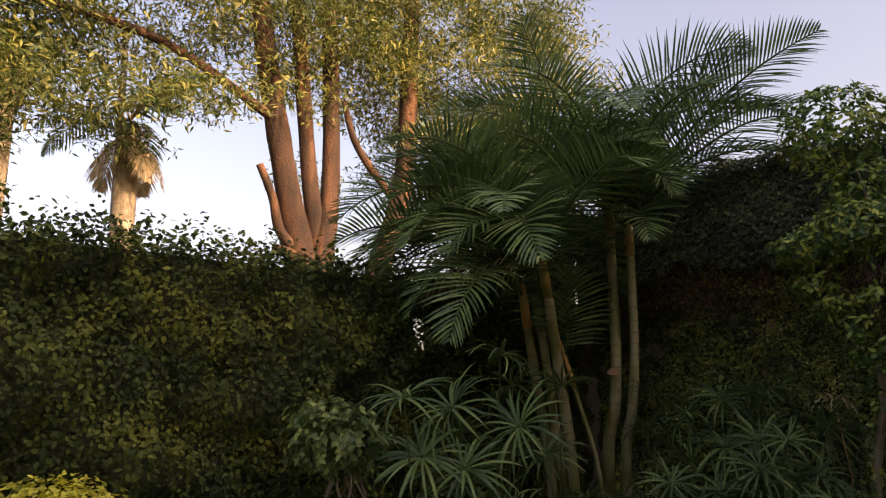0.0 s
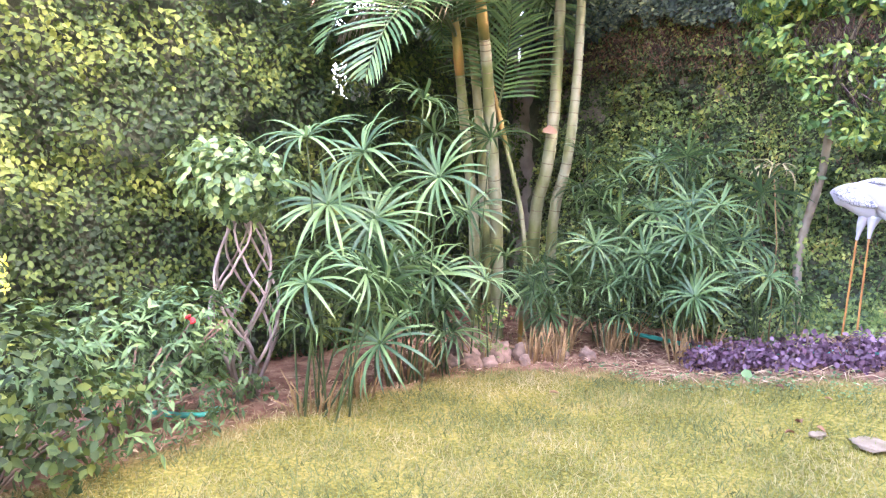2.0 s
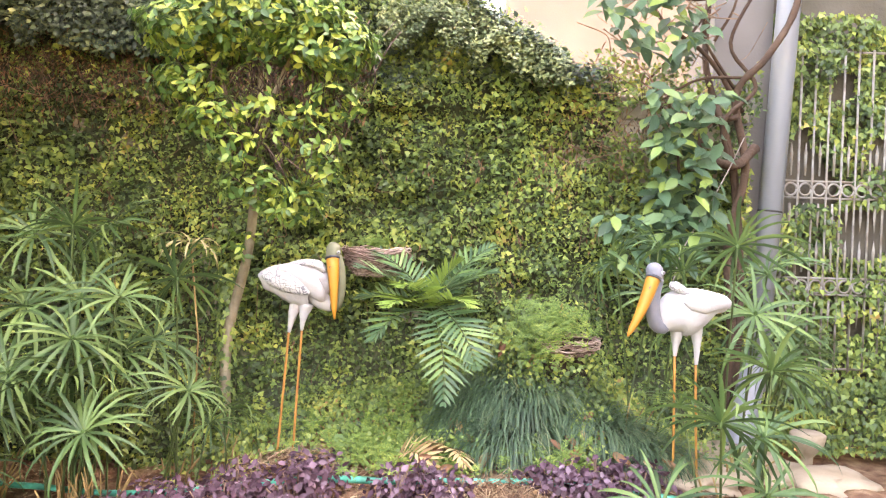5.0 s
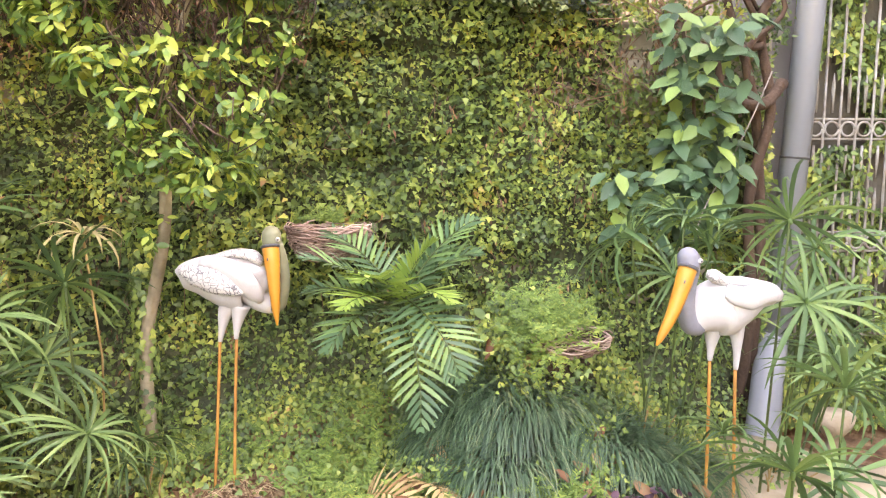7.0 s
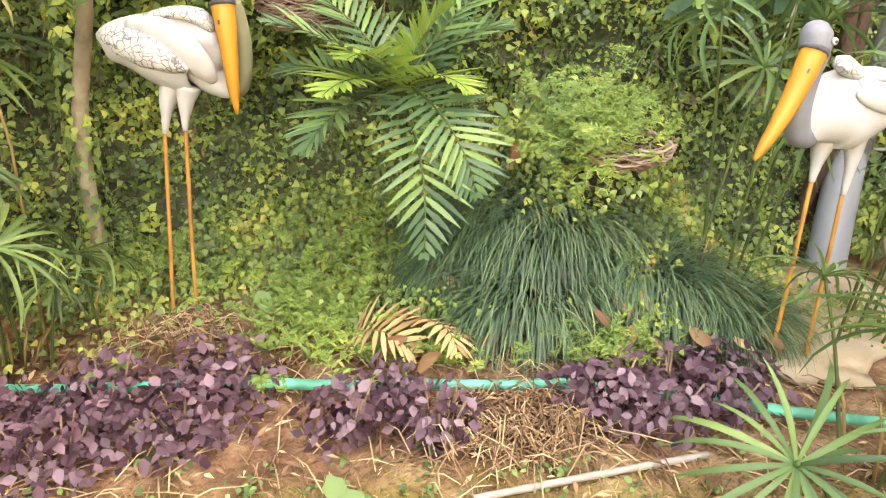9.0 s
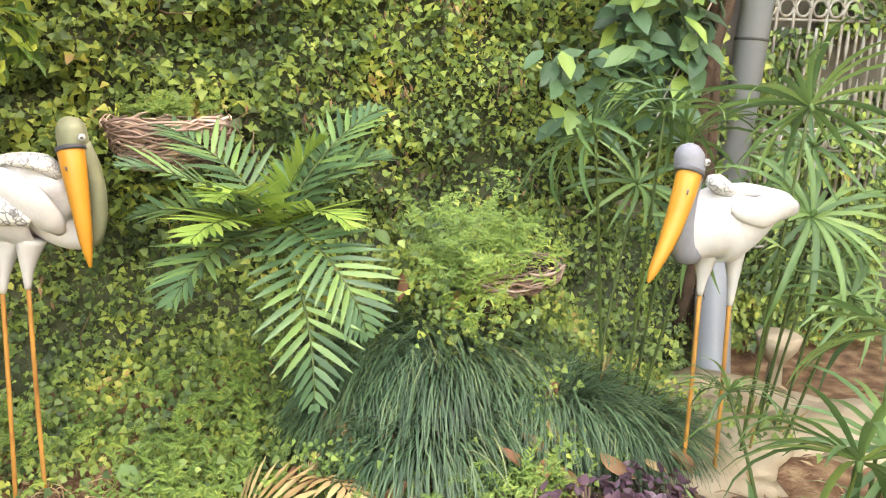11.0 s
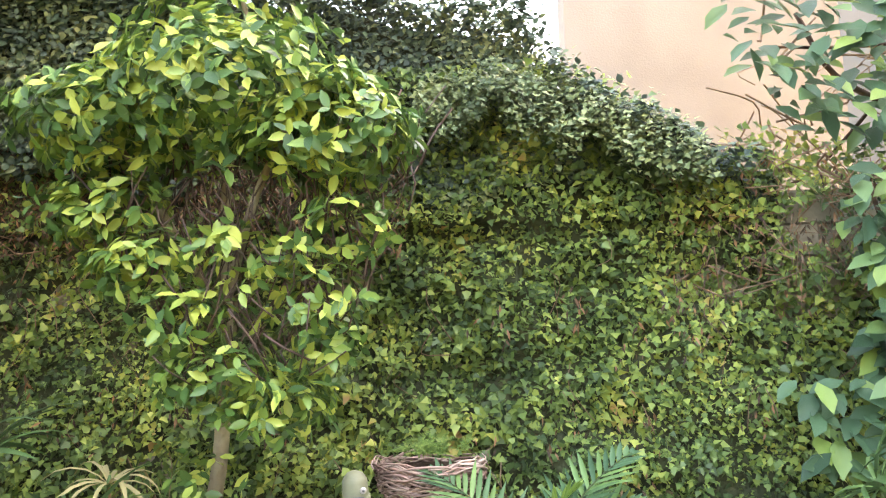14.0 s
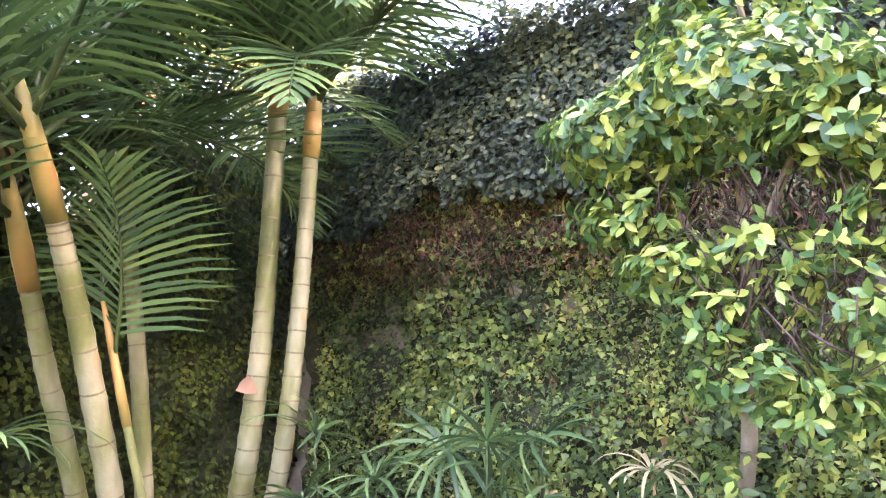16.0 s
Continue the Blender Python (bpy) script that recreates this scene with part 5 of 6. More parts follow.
def make_storks():
    ya = 6.97
    za = ground_z(-1.24, ya)
    stork((-1.24, ya, za), "white painted stork statue with olive head and yellow beak", OLIVE,
          [((-1.405, ya + 0.02, 1.225), (0.012, 0.022)), ((-1.388, ya + 0.02, 1.232), (0.04, 0.054)), ((-1.31, ya + 0.01, 1.235), (0.065, 0.084)), ((-1.22, ya, 1.222), (0.095, 0.118)), ((-1.14, ya, 1.212), (0.1, 0.138)), ((-1.095, ya - 0.005, 1.205), (0.08, 0.112)), ((-1.07, ya - 0.01, 1.14), (0.055, 0.055)), ((-1.02, ya - 0.01, 1.1), (0.036, 0.034)), ((-0.99, ya - 0.01, 1.095), (0.016, 0.016))],
          [(5, [((-1.385, ya - 0.03, 1.265), (0.014, 0.02)), ((-1.33, ya - 0.062, 1.252), (0.018, 0.045)), ((-1.24, ya - 0.088, 1.225), (0.022, 0.055)), ((-1.16, ya - 0.1, 1.195), (0.018, 0.036)), ((-1.115, ya - 0.1, 1.17), (0.008, 0.01))]),
           (0, [((-1.3, ya - 0.045, 1.295), (0.012, 0.018)), ((-1.2, ya - 0.078, 1.285), (0.024, 0.045)), ((-1.12, ya - 0.1, 1.235), (0.022, 0.055)), ((-1.07, ya - 0.085, 1.17), (0.018, 0.04)), ((-1.05, ya - 0.06, 1.13), (0.01, 0.015))]),
           (5, [((-1.25, ya - 0.01, 1.318), (0.02, 0.012)), ((-1.16, ya - 0.03, 1.335), (0.05, 0.02)), ((-1.08, ya - 0.04, 1.325), (0.05, 0.026)), ((-1.045, ya - 0.03, 1.29), (0.03, 0.02))])],
          [((-1.01, ya - 0.01, 1.1), 0.03), ((-0.975, ya - 0.02, 1.11), 0.028), ((-0.953, ya - 0.025, 1.2), 0.025), ((-0.96, ya - 0.03, 1.3), 0.027), ((-0.985, ya - 0.04, 1.37), 0.035)],
          [((-0.985, ya - 0.035, 1.345), 0.034), ((-0.997, ya - 0.04, 1.385), 0.042), ((-0.999, ya - 0.04, 1.425), 0.039), ((-1.0, ya - 0.04, 1.446), 0.024), ((-1.0, ya - 0.04, 1.453), 0.006)],
          [((-1.0, ya - 0.066, 1.366), 0.037), ((-0.992, ya - 0.085, 1.3), 0.033), ((-0.985, ya - 0.095, 1.21), 0.026), ((-0.98, ya - 0.1, 1.11), 0.018), ((-0.976, ya - 0.1, 1.035), 0.004)],
          [[(-1.29, ya, za - 0.01), (-1.262, ya, 0.6), (-1.235, ya, 1.0)], [(-1.198, ya - 0.02, za - 0.01), (-1.182, ya - 0.02, 0.6), (-1.162, ya - 0.02, 1.0)]],
          [[(-1.19, ya, 1.13), (-1.215, ya, 1.06), (-1.228, ya, 1.0), (-1.238, ya, 0.945)], [(-1.14, ya - 0.02, 1.11), (-1.152, ya - 0.02, 1.06), (-1.16, ya - 0.02, 1.01), (-1.165, ya - 0.02, 0.96)]],
          (-0.968, ya - 0.072, 1.398))
    yb = 6.5
    zb = ground_z(0.84, 6.55)
    stork((0.84, 6.55, zb), "white painted stork statue with blue-grey neck and yellow beak", BLUEGREY,
          [((1.01, yb - 0.02, 1.205), (0.012, 0.018)), ((0.99, yb - 0.02, 1.21), (0.035, 0.04)), ((0.93, yb - 0.02, 1.212), (0.058, 0.056)), ((0.865, yb - 0.01, 1.19), (0.085, 0.092)), ((0.8, yb, 1.165), (0.1, 0.12)), ((0.745, yb - 0.01, 1.155), (0.09, 0.108)), ((0.7, yb - 0.02, 1.125), (0.065, 0.075)), ((0.67, yb - 0.03, 1.095), (0.034, 0.036)), ((0.66, yb - 0.03, 1.09), (0.012, 0.012))],
          [(0, [((1.0, yb - 0.05, 1.21), (0.014, 0.022)), ((0.93, yb - 0.075, 1.222), (0.02, 0.04)), ((0.86, yb - 0.095, 1.215), (0.02, 0.05)), ((0.79, yb - 0.1, 1.22), (0.016, 0.03)), ((0.76, yb - 0.09, 1.225), (0.006, 0.01))]),
           (5, [((0.705, yb - 0.04, 1.3), (0.016, 0.014)), ((0.73, yb - 0.05, 1.292), (0.032, 0.026)), ((0.77, yb - 0.04, 1.272), (0.03, 0.022)), ((0.8, yb - 0.03, 1.255), (0.012, 0.012))]),
           (0, [((0.76, yb - 0.02, 1.265), (0.02, 0.016)), ((0.85, yb - 0.02, 1.262), (0.055, 0.022)), ((0.94, yb - 0.02, 1.248), (0.03, 0.018)), ((0.975, yb - 0.02, 1.235), (0.01, 0.008))])],
          [((0.69, yb - 0.03, 1.085), 0.03), ((0.64, yb - 0.055, 1.105), 0.035), ((0.614, yb - 0.075, 1.18), 0.034), ((0.615, yb - 0.08, 1.26), 0.033), ((0.625, yb - 0.085, 1.33), 0.034)],
          [((0.622, yb - 0.085, 1.305), 0.032), ((0.614, yb - 0.09, 1.345), 0.042), ((0.609, yb - 0.09, 1.378), 0.04), ((0.61, yb - 0.088, 1.4), 0.025), ((0.61, yb - 0.088, 1.408), 0.006)],
          [((0.599, yb - 0.115, 1.335), 0.035), ((0.569, yb - 0.135, 1.26), 0.031), ((0.529, yb - 0.155, 1.17), 0.024), ((0.484, yb - 0.17, 1.09), 0.014), ((0.466, yb - 0.175, 1.058), 0.004)],
          [[(0.785, yb + 0.05, zb - 0.01), (0.775, yb + 0.03, 0.55), (0.762, yb + 0.02, 0.98)], [(0.91, yb + 0.05, zb - 0.01), (0.888, yb + 0.03, 0.55), (0.868, yb + 0.02, 0.95)]],
          [[(0.775, yb + 0.02, 1.1), (0.768, yb + 0.02, 1.04), (0.765, yb + 0.02, 0.99), (0.763, yb + 0.02, 0.94)], [(0.85, yb + 0.01, 1.12), (0.868, yb + 0.02, 1.05), (0.873, yb + 0.02, 0.98), (0.872, yb + 0.02, 0.9)]],
          (0.642, yb - 0.122, 1.36))


make_storks()


# ---- cut stalks ----
def cut_stalks(x, y, n, seed):
    r = random.Random(seed)
    z = ground_z(x, y)
    ob = root("cut_stalks", (x, y, z), "bundle of dry brown cut sedge stalks standing in the bed", "stalks", "cut stalk bundles")
    for _ in range(n):
        a, d = r.uniform(0, 6.28), 0.07 * math.sqrt(r.random())
        px, py, h = d * math.cos(a), d * math.sin(a), r.uniform(0.12, 0.3)
        z0 = ground_z(x + px, y + py) - z - 0.015
        b = Build()
        b.tube([(px, py, z0), (px * 1.5, py * 1.5, z0 + h * 0.6), (px * 2.1 + r.uniform(-0.02, 0.02), py * 2.1, z0 + h)], [0.0055, 0.005, 0.0035], 5)
        put("stalk", b.mesh("cut_stalk", [REED]), ob)


for i, (x, y, n) in enumerate([(-2.98, 5.78, 20), (-2.84, 5.86, 16), (-2.72, 6.42, 22), (-2.2, 6.45, 22), (-2.05, 6.5, 14), (-3.28, 4.42, 22), (-3.3, 4.75, 14)]):
    cut_stalks(x, y, n, 70 + i)


# ---- nests, ferns and the mound ----
def nest(at, rx, ry, rz, n, label, seed):
    r = random.Random(seed)
    ob = root("twig_nest", at, label, "nest")
    b = Build()
    for i in range(n):
        t = r.random()
        lvl = r.uniform(-1, 0.55)
        rad = math.sqrt(max(0.05, 1 - (0.55 * lvl - 0.25) ** 2)) * r.uniform(0.84, 1.02)
        a0 = r.uniform(0, 6.28)
        span = r.uniform(0.6, 1.5)
        pts = [(rx * rad * math.cos(a0 + span * k / 5), ry * rad * math.sin(a0 + span * k / 5), rz * (lvl + r.uniform(-0.05, 0.05) + 0.14 * math.sin(k + t * 6))) for k in range(6)]
        b.tube(pts, r.uniform(0.0022, 0.0048), 4)
    put("twigwork", b.mesh("nest_twigs", [NEST]), ob, kind="stuff")
    b = Build()
    rings = [(0.93, 0.3), (0.97, -0.3), (0.75, -0.8), (0.3, -0.95)]
    vs = [(rx * f * 0.86 * math.cos(k * math.pi / 9), ry * f * 0.86 * math.sin(k * math.pi / 9), rz * z) for f, z in rings for k in range(18)]
    fs = [(j * 18 + k, j * 18 + (k + 1) % 18, (j + 1) * 18 + (k + 1) % 18, (j + 1) * 18 + k) for j in range(3) for k in range(18)]
    fs.append(tuple(54 + k for k in range(18)))
    b.add(vs, fs)
    put("lining", b.mesh("lining", [SOIL]), ob, "dark earth lining")
    return ob


def spray(n, c, r, size, seed, up=0.7):
    """Feathery upright sprays: points, faces and tips of fine leaves."""
    g = np.random.default_rng(seed)
    P, N, D, S = [], [], [], []
    for _ in range(n):
        base = np.array(c) + g.normal(0, 0.4, 3) * np.array(r)
        d = np.array([g.normal(0, 0.6), g.normal(-0.25, 0.6), up + g.normal(0, 0.3)])
        d /= np.linalg.norm(d)
        L = size * g.uniform(0.6, 1.3)
        for k in range(12):
            t = k / 11
            p = base + d * L * t + np.array([0, 0, -0.35 * L * t * t])
            for s in (-1, 1):
                P.append(p)
                N.append((g.normal(0, 0.5), -0.6, 0.8))
                D.append(d * 0.8 + np.array([s * g.uniform(0.4, 1), g.normal(0, 0.4), g.normal(0, 0.3)]))
                S.append(L * 0.26 * (1 - 0.6 * t))
    return P, N, D, S


def feathery(name, at, label, n, c, r, size, seed, mat=FEATHER):
    z = ground_z(*at)
    P, N, D, S = spray(n, c, r, size, seed)
    P = np.array(P)
    for p in P:
        p[2] = max(p[2], ground_z(at[0] + p[0], at[1] + p[1]) - z + 0.005)
    return put(name, cloud(name, P, N, D, S, "narrow", mat), None, label, "fern", kind="stuff", m=pose(at[0], at[1], z))


def make_nests():
    big = nest((-0.79, 7.36, 1.36), 0.21, 0.17, 0.1, 360, "round nest of woven brown twigs against the ivy", 3)
    b = Build()
    for k in range(5):
        b.tube([(-0.1 + 0.05 * k, 0.1, -0.04), (-0.12 + 0.06 * k, 0.55, -0.08)], 0.007, 5)
    put("support", b.mesh("nest_support", [TWIG]), big)
    P, N, D, S = spray(60, (0.0, 0.05, 0.08), (0.16, 0.08, 0.02), 0.09, 9)
    put("fern_growth", cloud("fern_growth", P, N, D, S, "narrow", FEATHER), big, "green ferny growth", kind="stuff")
    small = nest((0.31, 6.93, 0.93), 0.19, 0.15, 0.06, 170, "twig nest overgrown with feathery green fern", 5)
    b = Build()
    b.tube([(0, 0.14, ground_z(0.31, 7.07) - 0.95), (0, 0.1, -0.05)], [0.17, 0.1], 10)
    put("support", b.mesh("mound_support", [SOIL]), small)
    P, N, D, S = spray(340, (-0.13, -0.05, 0.07), (0.26, 0.26, 0.2), 0.11, 12)
    put("fern_growth", cloud("fern_growth2", P, N, D, S, "narrow", FEATHER), small, "feathery green fern", kind="stuff")
    n = 2600
    a, h = rng.uniform(0, 2 * math.pi, n), rng.uniform(-0.42, 0.2, n)
    r = 0.2 + 0.05 * rng.normal(0, 1, n) + 0.1 * np.maximum(0, -h)
    keep = (h < -0.03) | (np.sin(a) > -0.2) | (np.cos(a) < -0.35)
    P = np.column_stack([r * np.cos(a) * 1.15 - 0.06, 0.1 + 0.8 * r * np.sin(a), h])[keep]
    N = np.column_stack([np.cos(a), np.sin(a) - 0.3, np.full(n, 0.5)])[keep] + rng.normal(0, 0.5, P.shape)
    D = rng.normal(0, 0.8, P.shape) - np.array([0, 0.3, 0.5])
    put("ivy_growth", cloud("nest_ivy", P, N, D, rng.uniform(0.018, 0.04, len(P)), "ivy", IVY), small, "small-leaved ivy under the nest", kind="stuff")


make_nests()


def make_mondo():
    def clump(at, n, length, label, seed, spread):
        g = random.Random(seed)
        z0 = ground_z(*at)
        V, F = [], []
        for i in range(n):
            a = g.uniform(0, 6.28)
            d0 = spread * math.sqrt(g.random())
            x, y = d0 * math.cos(a), 0.6 * d0 * math.sin(a)
            z = ground_z(at[0] + x, at[1] + y) - z0
            dirx, diry = math.cos(a) + g.uniform(-0.8, 0.8), math.sin(a) - 0.5 + g.uniform(-0.8, 0.8)
            m = math.hypot(dirx, diry) + 1e-6
            dirx, diry = dirx / m, diry / m
            L = length * g.uniform(0.65, 1.15)
            e, p = radians(g.uniform(20, 95)), Vector((x, y, z))
            w = g.uniform(0.0022, 0.0038)
            o = len(V)
            k = 6
            for j in range(k + 1):
                gz = ground_z(at[0] + p.x, at[1] + p.y) - z0
                if p.z < gz + 0.006:
                    p.z = gz + 0.006
                ww = w * (1 - 0.85 * (j / k) ** 2)
                V += [(p.x - diry * ww, p.y + dirx * ww, p.z), (p.x + diry * ww, p.y - dirx * ww, p.z)]
                ee = e - radians(150) * (j / k) ** 0.9
                p = p + Vector((dirx * math.cos(ee), diry * math.cos(ee), math.sin(ee))) * (L / k)
            F += [(o + 2 * j, o + 2 * j + 1, o + 2 * j + 3, o + 2 * j + 2) for j in range(k)]
        put("mondo_grass", mesh_np("mondo_grass", V, F, [MONDO]), None, label, "grass", "mondo grass clumps", "stuff", pose(at[0], at[1], z0))

    text = "dark green mondo grass clump with long arching blades"
    clump((-0.1, 7.08), 1300, 0.36, text, 1, 0.18)
    clump((0.1, 6.92), 1300, 0.36, text, 2, 0.18)
    clump((0.46, 6.8), 1500, 0.36, text, 3, 0.17)
    clump((0.68, 6.76), 1500, 0.34, text, 5, 0.17)
    clump((0.0, 6.74), 1200, 0.32, text, 4, 0.2)
    clump((-0.2, 6.98), 900, 0.32, text, 6, 0.13)


make_mondo()


def make_bank_ivy():
    P, N, D, S = [], [], [], []
    while len(P) < 17000:
        x, y = rng.uniform(-1.9, 1.35), rng.uniform(6.55, 7.7)
        if rng.random() > step(6.5, 7.1, y) * (0.75 if x < -0.7 else 1.0):
            continue
        if x < -0.95 and y < 7.15 and rng.random() < 0.8:
            continue
        P.append((x, y, ground_z(x, y) + 0.015 + abs(rng.normal(0, 0.05)) + 0.05 * max(0.0, bumpy(x, y, 0, 5))))
        N.append((rng.normal(0, 0.8), -0.7 + rng.normal(0, 0.6), 0.5))
        D.append((rng.normal(0, 0.8), -0.6, -0.4))
        S.append(rng.uniform(0.018, 0.042))
    put("bank_ivy", cloud("bank_ivy", P, N, D, S, "ivy", IVY), label="green creeper covering the bank below the wall", category="ivy", kind="stuff")


make_bank_ivy()


def make_creeper():
    P, N, D, S = [], [], [], []
    for x0, y0, x1, y1, n in ((0.26, 7.0, 0.36, 6.5, 420), (0.34, 6.95, 0.42, 6.6, 120), (-0.42, 6.75, -0.2, 6.6, 120)):
        for _ in range(n):
            t = rng.random()
            x, y = x0 + (x1 - x0) * t + rng.normal(0, 0.035), y0 + (y1 - y0) * t + rng.normal(0, 0.03)
            P.append((x, y, ground_z(x, y) + 0.06 + 0.12 * rng.random()))
            N.append((rng.normal(0, 0.5), -0.7, 0.8))
            D.append((rng.normal(0, 0.8), -0.6, -0.4))
            S.append(rng.uniform(0.013, 0.027))
    put("trailing_creeper", cloud("trailing_creeper", P, N, D, S, "ivy", FEATHER), label="bright yellow-green creeper trailing between the grass clumps", category="creeper", kind="stuff")


make_creeper()

feathery("fern_patch", (-0.72, 6.8), "bright green feathery fern patch on the bed", 150, (0, 0, 0.08), (0.34, 0.45, 0.12), 0.13, 31)
feathery("fern_patch", (-0.45, 7.2), "bright green feathery fern patch below the wall", 80, (0, 0, 0.12), (0.55, 0.3, 0.2), 0.13, 32)
feathery("fern_patch", (-1.3, 7.25), "bright green feathery fern patch below the wall", 50, (0, 0, 0.1), (0.5, 0.3, 0.15), 0.12, 33)
feathery("fern_patch", (0.2, 6.52), "bright green feathery fern at the foot of the mound", 120, (0, 0, 0.04), (0.25, 0.1, 0.06), 0.13, 34)
feathery("fern_patch", (-0.3, 6.62), "yellow-green low fern patch on the bed", 200, (0, 0, 0.02), (0.4, 0.15, 0.03), 0.11, 35)

feathery("moss_tuft", (-3.24, 5.52), "yellow-green mossy tuft growing between the rocks", 70, (0, 0, 0.12), (0.22, 0.16, 0.06), 0.07, 36)


def make_parlour_palm():
    at = (-0.46, 7.12, ground_z(-0.46, 7.12))
    o = Vector(at)
    palm = root("parlour_palm", at, "small parlour palm with broad dark green leaflets", "palm")
    c = Vector((-0.46, 7.08, 1.1)) - o
    b = Build()
    b.tube(bez([(0, 0, -0.02), (0.03, 0.05, 0.4), c], 5), 0.012, 7)
    put("stem", b.mesh("parlour_stem", [STEM]), palm)
    plan = [(205, 45, 0.5, 40, 0), (170, 25, 0.42, 45, 0), (150, 55, 0.45, 40, 0), (225, 0, 0.42, 50, 0), (25, 60, 0.5, 40, 0), (50, 45, 0.48, 45, 0), (5, 50, 0.42, 50, 0), (290, -25, 0.62, 60, 0), (300, -10, 0.5, 75, 0), (232, 30, 0.36, 60, 1), (235, 45, 0.3, 65, 1), (315, 35, 0.32, 70, 1), (340, 78, 0.3, 40, 1)]
    for i, (a, rise, L, bend, young) in enumerate(plan):
        me = frond_mesh("parlour_frond", L * 1.05, rise, bend, 17, 0.21 if not young else 0.19, 0.0105, [PARLOUR_NEW if young else PARLOUR, STEM], vee=12, hang=0.15, seed=60 + i)
        put("frond", me, palm, "young yellow-green frond" if young else "", m=Matrix.Translation(c + Vector((rnd.uniform(-0.02, 0.02), -0.02, rnd.uniform(-0.03, 0.02)))) @ pose(0, 0, 0, rnd.uniform(-10, 10), 0, a))
    dry = root("fallen_frond", (-0.5, 6.66, ground_z(-0.5, 6.66) + 0.05), "golden dry palm frond lying on the bed", "frond")
    put("blade", frond_mesh("dry_blade", 0.3, 50, 130, 13, 0.14, 0.009, [GOLD_FROND, REED], vee=20, hang=0.3, seed=91), dry, kind="stuff", m=pose(-0.12, 0, 0.0, 20, 0, 330))
    put("blade", frond_mesh("dry_blade2", 0.3, 40, 90, 12, 0.16, 0.010, [GOLD_FROND, REED], vee=10, hang=0.5, seed=92), dry, kind="stuff", m=pose(0.08, 0.05, 0.02, -20, 0, 300))


make_parlour_palm()


# ---- vine at the house corner ----
def make_corner_vine():
    base = (1.5, 7.8, ground_z(1.5, 7.8))
    vine = root("woody_vine", base, "old twisted woody vine with large green leaves", "vine")
    o = Vector(base)

    def rel(*p):
        return Vector(p) - o

    lines = [
        [(1.5, 7.8, base[2] - 0.03), (1.58, 7.75, 0.8), (1.52, 7.72, 1.5), (1.62, 7.72, 2.0), (1.55, 7.75, 2.5), (1.72, 7.68, 2.75), (1.92, 7.72, 3.1), (1.98, 7.75, 3.6)],
        [(1.6, 7.85, base[2] - 0.03), (1.66, 7.82, 1.0), (1.6, 7.8, 1.8), (1.5, 7.75, 2.2), (1.38, 7.85, 2.7), (1.42, 7.95, 3.2)],
        [(1.68, 7.72, 2.15), (1.5, 7.62, 2.02), (1.32, 7.68, 2.1), (1.36, 7.75, 2.3), (1.55, 7.7, 2.35)],
        [(1.66, 7.74, 2.62), (1.3, 7.75, 2.6), (1.05, 7.8, 2.45)],
        [(1.4, 7.9, 3.1), (1.2, 7.8, 2.85), (1.0, 7.85, 2.62)],
        [(1.4, 7.95, 3.2), (1.1, 7.85, 3.15), (0.75, 7.7, 3.1)],
        [(1.45, 7.9, 2.9), (1.55, 7.8, 3.15), (1.5, 7.75, 3.5)],
        [(1.05, 7.62, 2.45), (1.12, 7.58, 2.0), (1.1, 7.55, 1.5)],
        [(1.6, 7.8, 1.9), (1.45, 7.7, 2.3), (1.66, 7.7, 2.55), (1.5, 7.75, 2.85), (1.7, 7.7, 3.3)],
        [(1.62, 7.8, 2.4), (1.35, 7.75, 2.75), (1.05, 7.8, 3.0), (0.9, 7.8, 3.3)],
        [(1.55, 7.78, 2.55), (1.3, 7.72, 2.9), (1.35, 7.7, 3.2), (1.1, 7.7, 3.4)],
    ]
    for i, l in enumerate(lines):
        q = bez([rel(*p) for p in l], 6)
        b = Build()
        w = 0.034 if i < 3 else 0.017 if i in (8, 9) else 0.011
        b.tube(q, [w * (1 - 0.4 * k / len(q)) * (1 + 0.2 * bumpy(k, i, 0, 0.9)) for k in range(len(q))], 8)
        put("branch", b.mesh("vine_branch", [WOODVINE]), vine)
    for _ in range(34):
        p = rel(rnd.uniform(0.7, 1.6), rnd.uniform(7.68, 7.95), rnd.uniform(2.45, 3.2))
        b = Build()
        b.tube(bez([p, p + Vector((rnd.uniform(-0.2, 0.1), rnd.uniform(-0.1, 0.1), rnd.uniform(-0.1, 0.15))), p + Vector((rnd.uniform(-0.35, 0.15), rnd.uniform(-0.1, 0.1), rnd.uniform(-0.2, 0.25)))], 3), rnd.uniform(0.002, 0.006), 5)
        put("twig", b.mesh("vine_twig", [TWIG]), vine)
    lm = [one_leaf("vine_leaf", "oval", 1.0, VINE)]
    r = random.Random(5)
    for zone, n in (((0.86, 1.38, 7.35, 7.6, 1.4, 2.5), 300), ((0.42, 1.5, 7.4, 7.7, 2.72, 3.4), 210), ((0.6, 1.0, 7.4, 7.55, 1.35, 1.7), 40)):
        for _ in range(n):
            z = r.uniform(zone[4], zone[5])
            narrow = 0.5 + 0.5 * (z - zone[4]) / (zone[5] - zone[4])
            x = (zone[0] + zone[1]) / 2 + (r.random() - 0.5) * (zone[1] - zone[0]) * narrow
            p = rel(x, r.uniform(zone[2], zone[3]), z)
            put("leaf", lm[0], vine, m=aim(p, (r.gauss(0, 0.4), -0.7, 0.8 + r.gauss(0, 0.3)), (r.gauss(-0.2, 0.8), -0.5, -0.5 + r.gauss(0, 0.4)), r.uniform(0.1, 0.175)))
    b = Build()
